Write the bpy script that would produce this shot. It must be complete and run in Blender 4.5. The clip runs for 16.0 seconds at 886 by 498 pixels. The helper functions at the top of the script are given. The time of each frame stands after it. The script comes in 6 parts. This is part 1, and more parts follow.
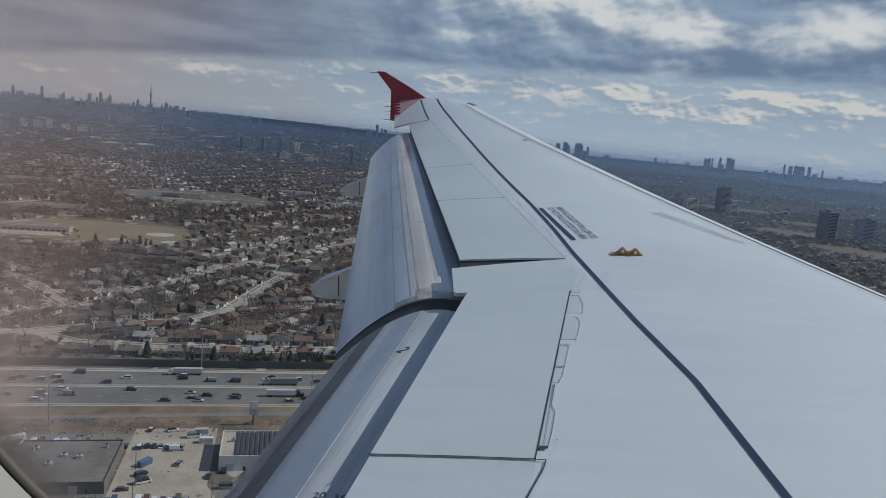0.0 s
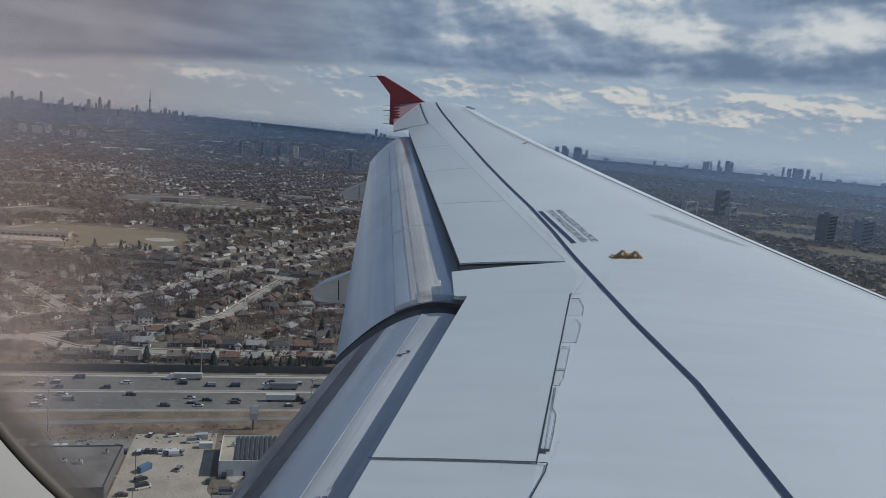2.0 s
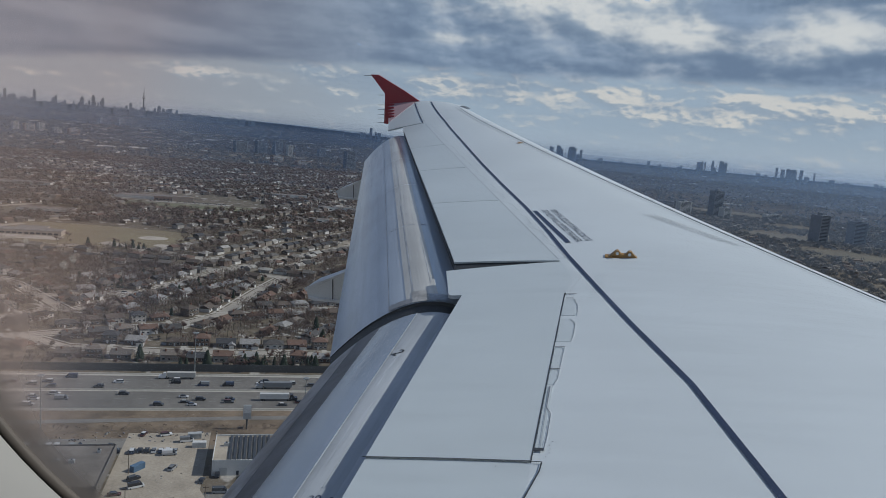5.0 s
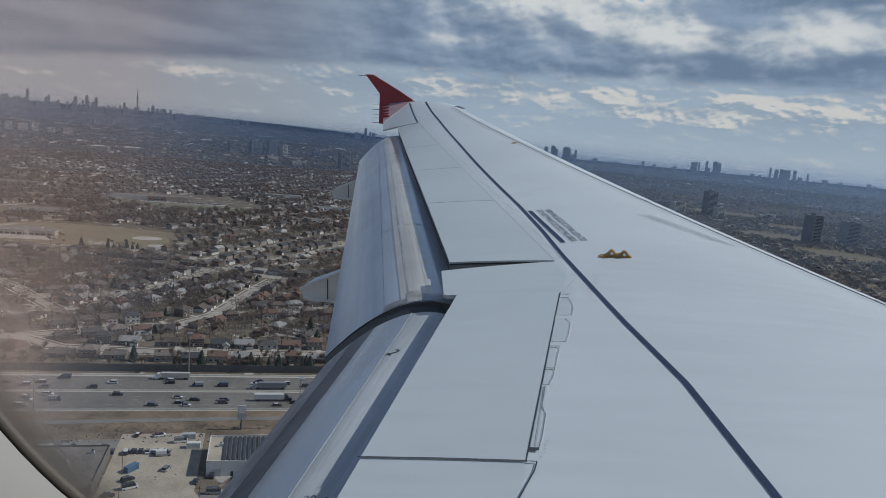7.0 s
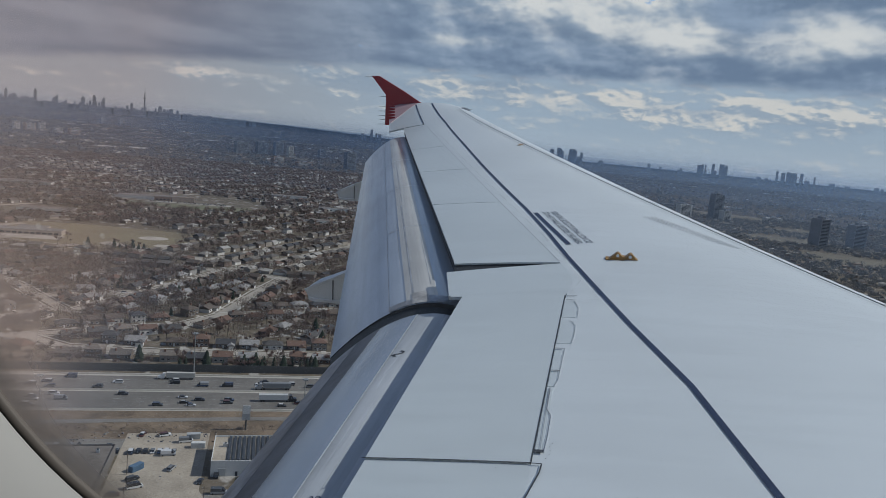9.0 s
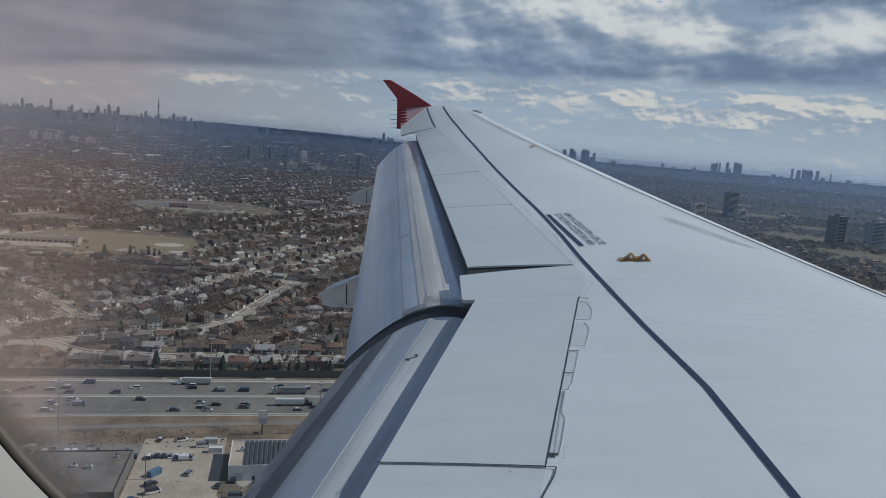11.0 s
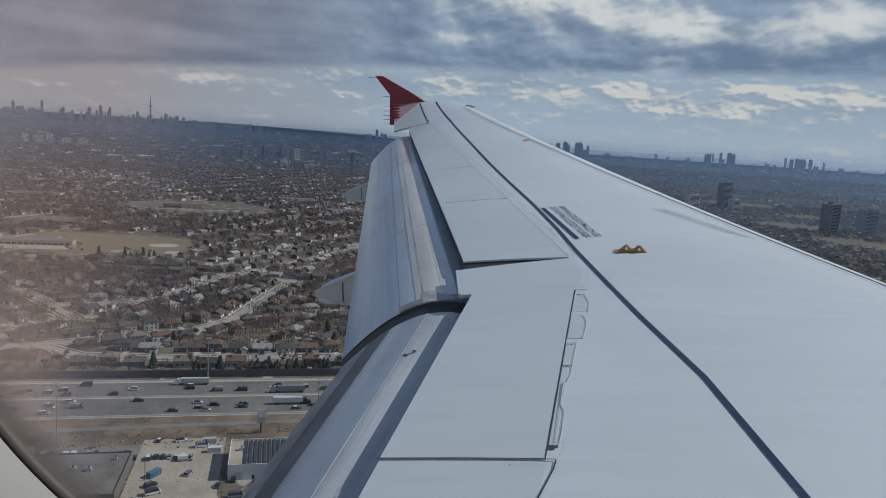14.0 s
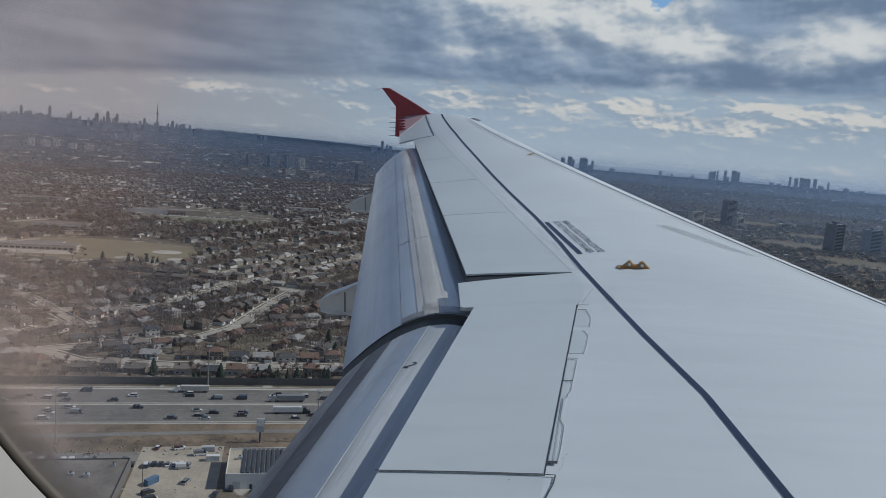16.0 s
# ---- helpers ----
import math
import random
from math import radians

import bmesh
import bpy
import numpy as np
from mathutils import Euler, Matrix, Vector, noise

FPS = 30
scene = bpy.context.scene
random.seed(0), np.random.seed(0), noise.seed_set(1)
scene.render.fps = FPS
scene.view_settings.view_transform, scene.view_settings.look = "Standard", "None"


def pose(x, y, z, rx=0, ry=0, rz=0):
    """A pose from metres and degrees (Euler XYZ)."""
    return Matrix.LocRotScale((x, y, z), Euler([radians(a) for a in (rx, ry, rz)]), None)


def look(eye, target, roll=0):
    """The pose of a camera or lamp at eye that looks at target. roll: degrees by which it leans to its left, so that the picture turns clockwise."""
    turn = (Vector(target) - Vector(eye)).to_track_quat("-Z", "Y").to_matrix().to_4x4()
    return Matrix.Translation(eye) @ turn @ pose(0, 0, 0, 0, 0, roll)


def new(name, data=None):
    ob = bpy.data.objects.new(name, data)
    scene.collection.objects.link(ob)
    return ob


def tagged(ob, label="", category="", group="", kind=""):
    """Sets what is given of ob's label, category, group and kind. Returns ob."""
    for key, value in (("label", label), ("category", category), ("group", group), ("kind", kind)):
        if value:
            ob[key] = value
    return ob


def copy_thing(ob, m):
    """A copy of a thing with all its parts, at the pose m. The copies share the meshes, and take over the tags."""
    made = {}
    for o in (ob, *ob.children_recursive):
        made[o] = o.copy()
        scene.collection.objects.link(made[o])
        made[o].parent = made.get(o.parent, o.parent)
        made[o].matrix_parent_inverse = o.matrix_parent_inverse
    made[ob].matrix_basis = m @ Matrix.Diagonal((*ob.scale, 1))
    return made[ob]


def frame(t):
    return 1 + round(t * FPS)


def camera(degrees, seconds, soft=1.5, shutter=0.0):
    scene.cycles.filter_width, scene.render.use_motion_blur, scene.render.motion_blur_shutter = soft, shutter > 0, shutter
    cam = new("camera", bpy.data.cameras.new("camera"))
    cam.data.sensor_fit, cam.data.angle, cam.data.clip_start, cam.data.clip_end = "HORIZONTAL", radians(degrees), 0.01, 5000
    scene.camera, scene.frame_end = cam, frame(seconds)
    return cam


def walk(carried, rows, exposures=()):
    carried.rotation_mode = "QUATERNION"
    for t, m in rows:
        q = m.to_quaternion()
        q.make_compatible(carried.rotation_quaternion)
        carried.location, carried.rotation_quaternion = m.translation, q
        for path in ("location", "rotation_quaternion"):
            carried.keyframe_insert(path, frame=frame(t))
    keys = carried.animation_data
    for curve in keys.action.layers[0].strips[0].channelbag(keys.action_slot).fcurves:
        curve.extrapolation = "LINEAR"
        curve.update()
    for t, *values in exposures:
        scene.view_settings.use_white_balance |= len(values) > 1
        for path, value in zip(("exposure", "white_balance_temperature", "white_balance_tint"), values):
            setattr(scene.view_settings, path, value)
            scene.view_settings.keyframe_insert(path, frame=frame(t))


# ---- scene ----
# ---------------------------------------------------------------- camera
cam = camera(62.7, 16.0, soft=0.55)
walk(cam, [
    (0.0, pose(0.0047, 0.0075, 150.0101, 81.096, -5.207, 12.807)),
    (0.5, pose(0.0043, 0.0076, 150.0097, 81.938, -5.861, 12.724)),
    (1.0, pose(0.0050, 0.0075, 150.0104, 82.247, -5.564, 12.723)),
    (1.5, pose(0.0031, 0.0078, 150.0084, 81.984, -5.039, 12.750)),
    (2.0, pose(0.0002, 0.0082, 150.0055, 81.409, -5.000, 12.727)),
    (2.5, pose(0.0017, 0.0080, 150.0070, 80.972, -4.924, 12.889)),
    (3.0, pose(0.0003, 0.0082, 150.0056, 81.117, -5.118, 12.947)),
    (3.5, pose(-0.0003, 0.0082, 150.0050, 81.342, -5.478, 12.926)),
    (4.0, pose(-0.0011, 0.0083, 150.0042, 81.255, -5.401, 12.759)),
    (6.5, pose(-0.0020, 0.0085, 150.0032, 81.612, -5.226, 11.882)),
    (7.0, pose(-0.0035, 0.0087, 150.0018, 81.444, -5.268, 11.900)),
    (7.5, pose(-0.0027, 0.0086, 150.0025, 81.291, -5.479, 11.945)),
    (8.0, pose(-0.0050, 0.0089, 150.0002, 81.530, -5.590, 11.892)),
    (8.5, pose(-0.0065, 0.0091, 149.9987, 82.089, -5.701, 11.955)),
    (9.0, pose(-0.0048, 0.0089, 150.0005, 81.529, -5.506, 12.358)),
    (11.5, pose(0.0023, 0.0079, 150.0077, 81.676, -4.557, 13.342)),
    (12.0, pose(0.0016, 0.0080, 150.0070, 81.821, -4.581, 13.210)),
    (12.5, pose(-0.0009, 0.0083, 150.0044, 82.350, -4.760, 12.902)),
    (13.0, pose(-0.0030, 0.0086, 150.0023, 82.730, -4.781, 12.729)),
    (13.5, pose(-0.0014, 0.0084, 150.0039, 82.497, -4.374, 12.601)),
    (14.0, pose(0.0002, 0.0082, 150.0055, 81.328, -3.608, 12.788)),
    (14.5, pose(0.0020, 0.0079, 150.0074, 80.901, -3.322, 12.909)),
    (15.0, pose(-0.0003, 0.0082, 150.0050, 82.269, -4.193, 13.002)),
    (15.5, pose(0.0001, 0.0082, 150.0054, 82.540, -4.529, 13.145)),
    (16.0, pose(0.0005, 0.0081, 150.0059, 82.264, -4.674, 13.181)),
], exposures=[(0.0, -0.69, 6150, 6), (16.0, -0.69, 6150, 6)])

# ---------------------------------------------------------------- sky and sun
SUN_DIR = Vector((0.91, 0.38, 0.85)).normalized()
sun = new("sun", bpy.data.lights.new("sun", "SUN"))
sun.data.energy, sun.data.angle, sun.data.color = 4.35, radians(0.6), (1.0, 0.96, 0.90)
sun.matrix_world = look(SUN_DIR * 600, (0, 0, 0))


class Nodes:
    """Short hand for building a node tree."""

    def __init__(self, tree):
        self.t = tree

    def n(self, kind, **kw):
        node = self.t.nodes.new(kind)
        for k, v in kw.items():
            if k == "op":
                node.operation = v
            elif k == "blend":
                node.blend_type = v
            elif k == "dtype":
                node.data_type = v
            elif k == "ptype":
                node.interpolation_type = v
        return node

    def put(self, sock, v):
        if isinstance(v, bpy.types.NodeSocket):
            self.t.links.new(v, sock)
        elif isinstance(v, (tuple, list)) and len(v) == 3 and len(sock.default_value) == 4:
            sock.default_value = (*v, 1)
        else:
            sock.default_value = v

    def math(self, op, a, b=0.0, c=0.0):
        m = self.n("ShaderNodeMath", op=op)
        self.put(m.inputs[0], a), self.put(m.inputs[1], b), self.put(m.inputs[2], c)
        return m.outputs[0]

    def ramp01(self, v, lo, hi):
        m = self.n("ShaderNodeMapRange", ptype="SMOOTHSTEP")
        self.put(m.inputs[0], v), self.put(m.inputs[1], lo), self.put(m.inputs[2], hi)
        return m.outputs[0]

    def mix(self, f, a, b, blend="MIX"):
        m = self.n("ShaderNodeMix", dtype="RGBA", blend=blend)
        self.put(m.inputs[0], f), self.put(m.inputs[6], a), self.put(m.inputs[7], b)
        return m.outputs[2]

    def noise(self, vec, scale, detail=4.0, rough=0.55, dist=0.0):
        m = self.n("ShaderNodeTexNoise")
        if vec is not None:
            self.put(m.inputs["Vector"], vec)
        m.inputs["Scale"].default_value, m.inputs["Detail"].default_value = scale, detail
        m.inputs["Roughness"].default_value, m.inputs["Distortion"].default_value = rough, dist
        return m.outputs["Fac"]

    def xyz(self, x, y, z):
        m = self.n("ShaderNodeCombineXYZ")
        self.put(m.inputs[0], x), self.put(m.inputs[1], y), self.put(m.inputs[2], z)
        return m.outputs[0]


def make_world():
    world = bpy.data.worlds.new("sky")
    scene.world = world
    world.use_nodes = True
    t = world.node_tree
    t.nodes.clear()
    k = Nodes(t)
    sky = k.n("ShaderNodeTexSky")
    sky.sky_type, sky.sun_disc = "NISHITA", False
    sky.sun_elevation = math.asin(SUN_DIR.z)
    sky.sun_rotation = math.atan2(SUN_DIR.x, SUN_DIR.y)
    sky.air_density, sky.dust_density = 1.0, 1.5
    clear = k.mix(1.0, sky.outputs[0], (0.1, 0.1, 0.1), "MULTIPLY")
    co = k.n("ShaderNodeTexCoord").outputs["Generated"]
    sp = k.n("ShaderNodeSeparateXYZ")
    k.put(sp.inputs[0], co)
    x, y, z = sp.outputs
    el = k.math("MULTIPLY", k.math("ARCSINE", z), 57.296)
    az = k.math("MULTIPLY", k.math("ARCTAN2", x, y), -57.296)
    up = k.math("MAXIMUM", el, 0.0)

    def at(sx, sy, w, scale, detail, rough, dx=0.0, dy=0.0, dist=0.0):
        """Noise over the sky, sx and sy cells a degree."""
        p = k.xyz(k.math("MULTIPLY", k.math("ADD", az, dx), sx), k.math("MULTIPLY", k.math("ADD", up, dy), sy), w)
        return k.noise(p, scale, detail, rough, dist)

    def masses(*rows):
        """Where cloud masses stand: azimuth, elevation, half width, half height and weight of each."""
        total = 0.0
        for a0, e0, wa, we, amp in rows:
            u = k.math("MULTIPLY", k.math("SUBTRACT", az, a0), 1 / wa)
            v = k.math("MULTIPLY", k.math("SUBTRACT", up, e0), 1 / we)
            q = k.math("ADD", k.math("MULTIPLY", u, u), k.math("MULTIPLY", v, v))
            total = k.math("MULTIPLY_ADD", k.math("POWER", 2.718, k.math("MULTIPLY", q, -1.0)), amp, total)
        return total

    big = k.noise(k.xyz(k.math("MULTIPLY", az, 0.22), k.math("MULTIPLY", up, 0.46), 0.0), 0.75, 4, 0.5, 0.1)
    lump = at(0.17, 0.32, 1.0, 1.0, 8, 0.50)
    lump_sun = at(0.17, 0.32, 1.0, 1.0, 8, 0.50, -0.35, 0.40)
    puffy = at(0.34, 0.80, 6.0, 1.0, 8, 0.56, dist=0.12)
    puffy_sun = at(0.34, 0.80, 6.0, 1.0, 8, 0.56, -0.2, 0.24, 0.12)
    bar = at(0.055, 0.42, 4.0, 1.0, 6, 0.52, dist=0.25)
    right = k.ramp01(az, 27.0, 12.0)
    # pale haze along the horizon, blue-grey air above it
    base = k.mix(k.ramp01(el, -0.3, 2.4), (0.64, 0.74, 0.86), (0.515, 0.63, 0.775))
    base = k.mix(0.10, base, clear)
    base = k.mix(k.math("MULTIPLY", k.math("SUBTRACT", 1.0, right), 0.65), base, (0.47, 0.475, 0.51))
    # soft grey bars, then bright broken puffs low over the lake
    grey = k.math("MULTIPLY", k.math("MULTIPLY", k.ramp01(k.math("MULTIPLY_ADD", puffy, 0.4, k.math("MULTIPLY", bar, 0.6)), 0.44, 0.60), k.ramp01(el, 2.0, 4.2)), 0.85)
    col = k.mix(grey, base, (0.37, 0.465, 0.60))
    row = masses((12.5, 4.0, 2.6, 1.0, 0.24), (3.5, 4.2, 4.6, 0.9, 0.25), (-3.5, 3.0, 3.2, 0.55, 0.27), (-2.0, 4.4, 3.0, 0.6, 0.20), (-9.5, 3.2, 2.4, 0.8, 0.24), (-9.0, 4.9, 3.5, 0.6, 0.2), (-15.0, 4.3, 5.0, 1.1, 0.27),
                 (31.0, 3.3, 2.4, 0.55, 0.26), (22.5, 4.5, 3.0, 0.6, 0.20), (21.0, 2.7, 1.3, 0.35, 0.25), (-6.0, 4.3, 17.0, 1.0, 0.09))
    body = k.math("MULTIPLY_ADD", row, 0.94, k.math("SUBTRACT", puffy, 0.5))
    puff = k.math("MULTIPLY", k.ramp01(body, 0.0, 0.34), k.math("MULTIPLY_ADD", right, 0.2, 0.72))
    puff_lit = k.ramp01(k.math("MULTIPLY_ADD", k.math("SUBTRACT", puffy, puffy_sun), 5.2, k.math("MULTIPLY", body, 0.75)), -0.22, 0.50)
    col = k.mix(puff, col, k.mix(puff_lit, (0.50, 0.585, 0.69), (0.98, 0.935, 0.88)))
    # the dark flat-based deck above, lumpy and sunlit on top on the side of the sun
    foot = k.math("ADD", k.math("MULTIPLY_ADD", az, -0.018, 5.45), k.math("MULTIPLY", k.math("MAXIMUM", k.math("SUBTRACT", az, 20.0), 0.0), -0.08))
    over = k.math("ADD", k.math("SUBTRACT", up, foot), k.math("MULTIPLY", k.math("SUBTRACT", k.math("MULTIPLY_ADD", bar, 0.65, k.math("MULTIPLY", puffy, 0.35)), 0.5), 3.0))
    deck = k.ramp01(over, -0.45, 0.45)
    tone = k.math("MULTIPLY_ADD", bar, 0.62, k.math("MULTIPLY_ADD", lump, 0.4, k.math("MULTIPLY_ADD", k.math("MULTIPLY", k.math("SUBTRACT", lump, lump_sun), right), 0.7, 0.05)))
    shade = k.mix(k.ramp01(tone, 0.42, 0.72), (0.235, 0.32, 0.465), (0.42, 0.525, 0.69))
    shade = k.mix(k.math("MULTIPLY", k.math("SUBTRACT", 1.0, right), 0.5), shade, k.mix(k.ramp01(tone, 0.45, 0.72), (0.25, 0.25, 0.30), (0.40, 0.39, 0.43)))
    heap = masses((9.0, 11.6, 5.0, 2.0, 0.30), (0.5, 10.6, 6.5, 2.1, 0.34), (-4.5, 9.2, 3.6, 1.3, 0.30), (-15.0, 9.8, 5.0, 1.7, 0.34), (12.0, 7.6, 5.0, 0.45, 0.20), (-8.3, 11.2, 1.9, 1.6, -0.34), (-6.0, 15.0, 9.0, 1.8, 0.3))
    bulk = k.math("ADD", heap, k.math("SUBTRACT", k.math("MULTIPLY_ADD", lump, 0.8, k.math("MULTIPLY", puffy, 0.2)), 0.5))
    crown = k.math("MULTIPLY", k.ramp01(bulk, -0.04, 0.38), k.ramp01(az, 24.0, 10.0))
    crown_lit = k.ramp01(k.math("MULTIPLY_ADD", k.math("SUBTRACT", lump, lump_sun), 4.2, k.math("MULTIPLY", bulk, 1.2)), -0.15, 0.62)
    shade = k.mix(crown, shade, k.mix(crown_lit, (0.48, 0.575, 0.70), (1.0, 0.99, 0.975)))
    gap = k.ramp01(k.math("ADD", masses((-1.2, 12.6, 2.2, 1.1, 0.5), (-12.5, 13.5, 3.0, 1.0, 0.45)), k.math("MULTIPLY", k.math("SUBTRACT", puffy, 0.5), 1.6)), 0.30, 0.46)
    shade = k.mix(gap, shade, (0.34, 0.58, 0.95))
    col = k.mix(deck, col, shade)
    # higher up the broken deck goes on all round
    high = k.mix(k.ramp01(big, 0.40, 0.62), (0.085, 0.16, 0.355), (0.22, 0.264, 0.348))
    col = k.mix(k.ramp01(el, 22.0, 38.0), col, high)
    bg = k.n("ShaderNodeBackground")
    k.put(bg.inputs[0], col)
    bg.inputs[1].default_value = 1.0
    k.put(k.n("ShaderNodeOutputWorld").inputs[0], bg.outputs[0])


make_world()


# ---------------------------------------------------------------- materials
def material(name, colour, rough=0.6, metal=0.0, vary=0.25, scale=2.0, fine=12.0, bump=0.0, tint=None, palette=None, spec=0.5, island=False, coat=0.0, thin=0.0):
    """Principled surface with variation at two scales; palette: colours picked by each object's own random number."""
    m = bpy.data.materials.new(name)
    m.use_nodes = True
    t = m.node_tree
    k = Nodes(t)
    b = t.nodes["Principled BSDF"]
    co = k.n("ShaderNodeTexCoord").outputs["Object"]
    col = colour
    if palette:
        r = k.n("ShaderNodeValToRGB")
        r.color_ramp.interpolation = "CONSTANT"
        while len(r.color_ramp.elements) < len(palette):
            r.color_ramp.elements.new(0.5)
        for i, (e, c) in enumerate(zip(r.color_ramp.elements, palette)):
            e.position, e.color = i / len(palette), (*c, 1)
        src = k.n("ShaderNodeNewGeometry").outputs["Random Per Island"] if island else k.n("ShaderNodeObjectInfo").outputs["Random"]
        k.put(r.inputs[0], src)
        col = r.outputs[0]
    n1, n2 = k.noise(co, scale, 5), k.noise(co, fine, 4)
    f = k.math("ADD", k.math("MULTIPLY", n1, 0.6), k.math("MULTIPLY", n2, 0.4))
    dark = k.mix(1.0, col, (1 - vary,) * 3, "MULTIPLY")
    other = tint if tint else k.mix(1.0, col, (1 + vary * 0.5,) * 3, "MULTIPLY")
    paint = k.mix(k.ramp01(f, 0.3, 0.7), dark, other)
    k.put(b.inputs["Base Color"], paint)
    if thin:
        # twigs and needles let light through to their far side
        tl, mx = k.n("ShaderNodeBsdfTranslucent"), k.n("ShaderNodeMixShader")
        k.put(tl.inputs[0], paint), k.put(mx.inputs[0], thin), k.put(mx.inputs[1], b.outputs[0]), k.put(mx.inputs[2], tl.outputs[0])
        k.put(t.nodes["Material Output"].inputs[0], mx.outputs[0])
    k.put(b.inputs["Roughness"], k.math("ADD", k.math("MULTIPLY", k.math("SUBTRACT", n2, 0.5), 0.3 * rough), rough))
    b.inputs["Metallic"].default_value = metal
    b.inputs["Specular IOR Level"].default_value = spec
    b.inputs["Coat Weight"].default_value = coat
    if bump:
        bp = k.n("ShaderNodeBump")
        bp.inputs["Strength"].default_value, bp.inputs["Distance"].default_value = bump, 0.02
        k.put(bp.inputs["Height"], n2), k.put(b.inputs["Normal"], bp.outputs[0])
    return m


def wing_paint(name, colour, rough, streak=0.10, metal=0.0, grain=(0.8, 6.0, 3.0), sweep=0.0):
    """Semi-gloss aircraft paint: faint chordwise grime, blotches and tiny specks."""
    m = bpy.data.materials.new(name)
    m.use_nodes = True
    k = Nodes(m.node_tree)
    b = m.node_tree.nodes["Principled BSDF"]
    co = k.n("ShaderNodeTexCoord").outputs["Object"]
    mp = k.n("ShaderNodeMapping")
    k.put(mp.inputs[0], co)
    mp.vector_type = "TEXTURE"
    mp.inputs["Rotation"].default_value = (0, 0, radians(sweep))
    mp.inputs["Scale"].default_value = tuple(1 / v for v in grain)
    s = k.noise(mp.outputs[0], 1.4, 6, 0.6)
    bl = k.noise(co, 0.7, 4)
    speck = k.ramp01(k.noise(co, 38.0, 2), 0.74, 0.78)
    f = k.math("ADD", k.math("MULTIPLY", s, 0.5), k.math("MULTIPLY", bl, 0.5))
    c = k.mix(k.ramp01(f, 0.35, 0.65), tuple(v * (1 - streak) for v in colour), colour)
    c = k.mix(k.math("MULTIPLY", speck, 0.18), c, (0.25, 0.23, 0.2))
    k.put(b.inputs["Base Color"], c)
    k.put(b.inputs["Roughness"], k.math("MULTIPLY_ADD", s, 0.16, rough - 0.08))
    b.inputs["Metallic"].default_value = metal
    return m


WHITE = wing_paint("wing_white", (0.675, 0.72, 0.74), 0.42)
PANEL = wing_paint("panel_grey_white", (0.615, 0.665, 0.68), 0.31, 0.10)
FLAPM = wing_paint("flap_grey", (0.63, 0.66, 0.69), 0.27, 0.34, 0.05, (7.0, 0.22, 7.0))
# glossy flap paint, its base tinted blue for the sky it reflects
FLAPO = wing_paint("outer_flap_sky_tint", (0.675, 0.75, 0.84), 0.17, 0.24, 0.08, (5.0, 0.18, 5.0), 17.6)
SLATG = material("slat_groove", (0.26, 0.275, 0.30), 0.6)
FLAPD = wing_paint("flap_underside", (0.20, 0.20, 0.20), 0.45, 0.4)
# near-black: shade of the gaps put into the colour, also seals and ribs
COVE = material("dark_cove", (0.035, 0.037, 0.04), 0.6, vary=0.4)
LINE = material("navy_line", (0.020, 0.036, 0.088), 0.5, vary=0.3)
GAPM = material("panel_gap", (0.05, 0.055, 0.065), 0.7)
EDGE = material("raised_edge", (0.74, 0.77, 0.79), 0.4)
SEAL = material("seal_grey", (0.40, 0.43, 0.45), 0.5)
RED = wing_paint("red_paint", (0.34, 0.022, 0.035), 0.35, 0.25)
PINK = wing_paint("pink_white", (0.50, 0.36, 0.38), 0.3, 0.1)
BRONZE = material("yellow_bronze", (0.36, 0.19, 0.035), 0.45, vary=0.4, scale=20)
BEIGE = wing_paint("fairing_grey", (0.75, 0.785, 0.80), 0.4, 0.15)
GLASSY = material("smoked_cover", (0.16, 0.17, 0.18), 0.15)
LINING = material("cabin_lining", (0.76, 0.75, 0.73), 0.5, vary=0.06)



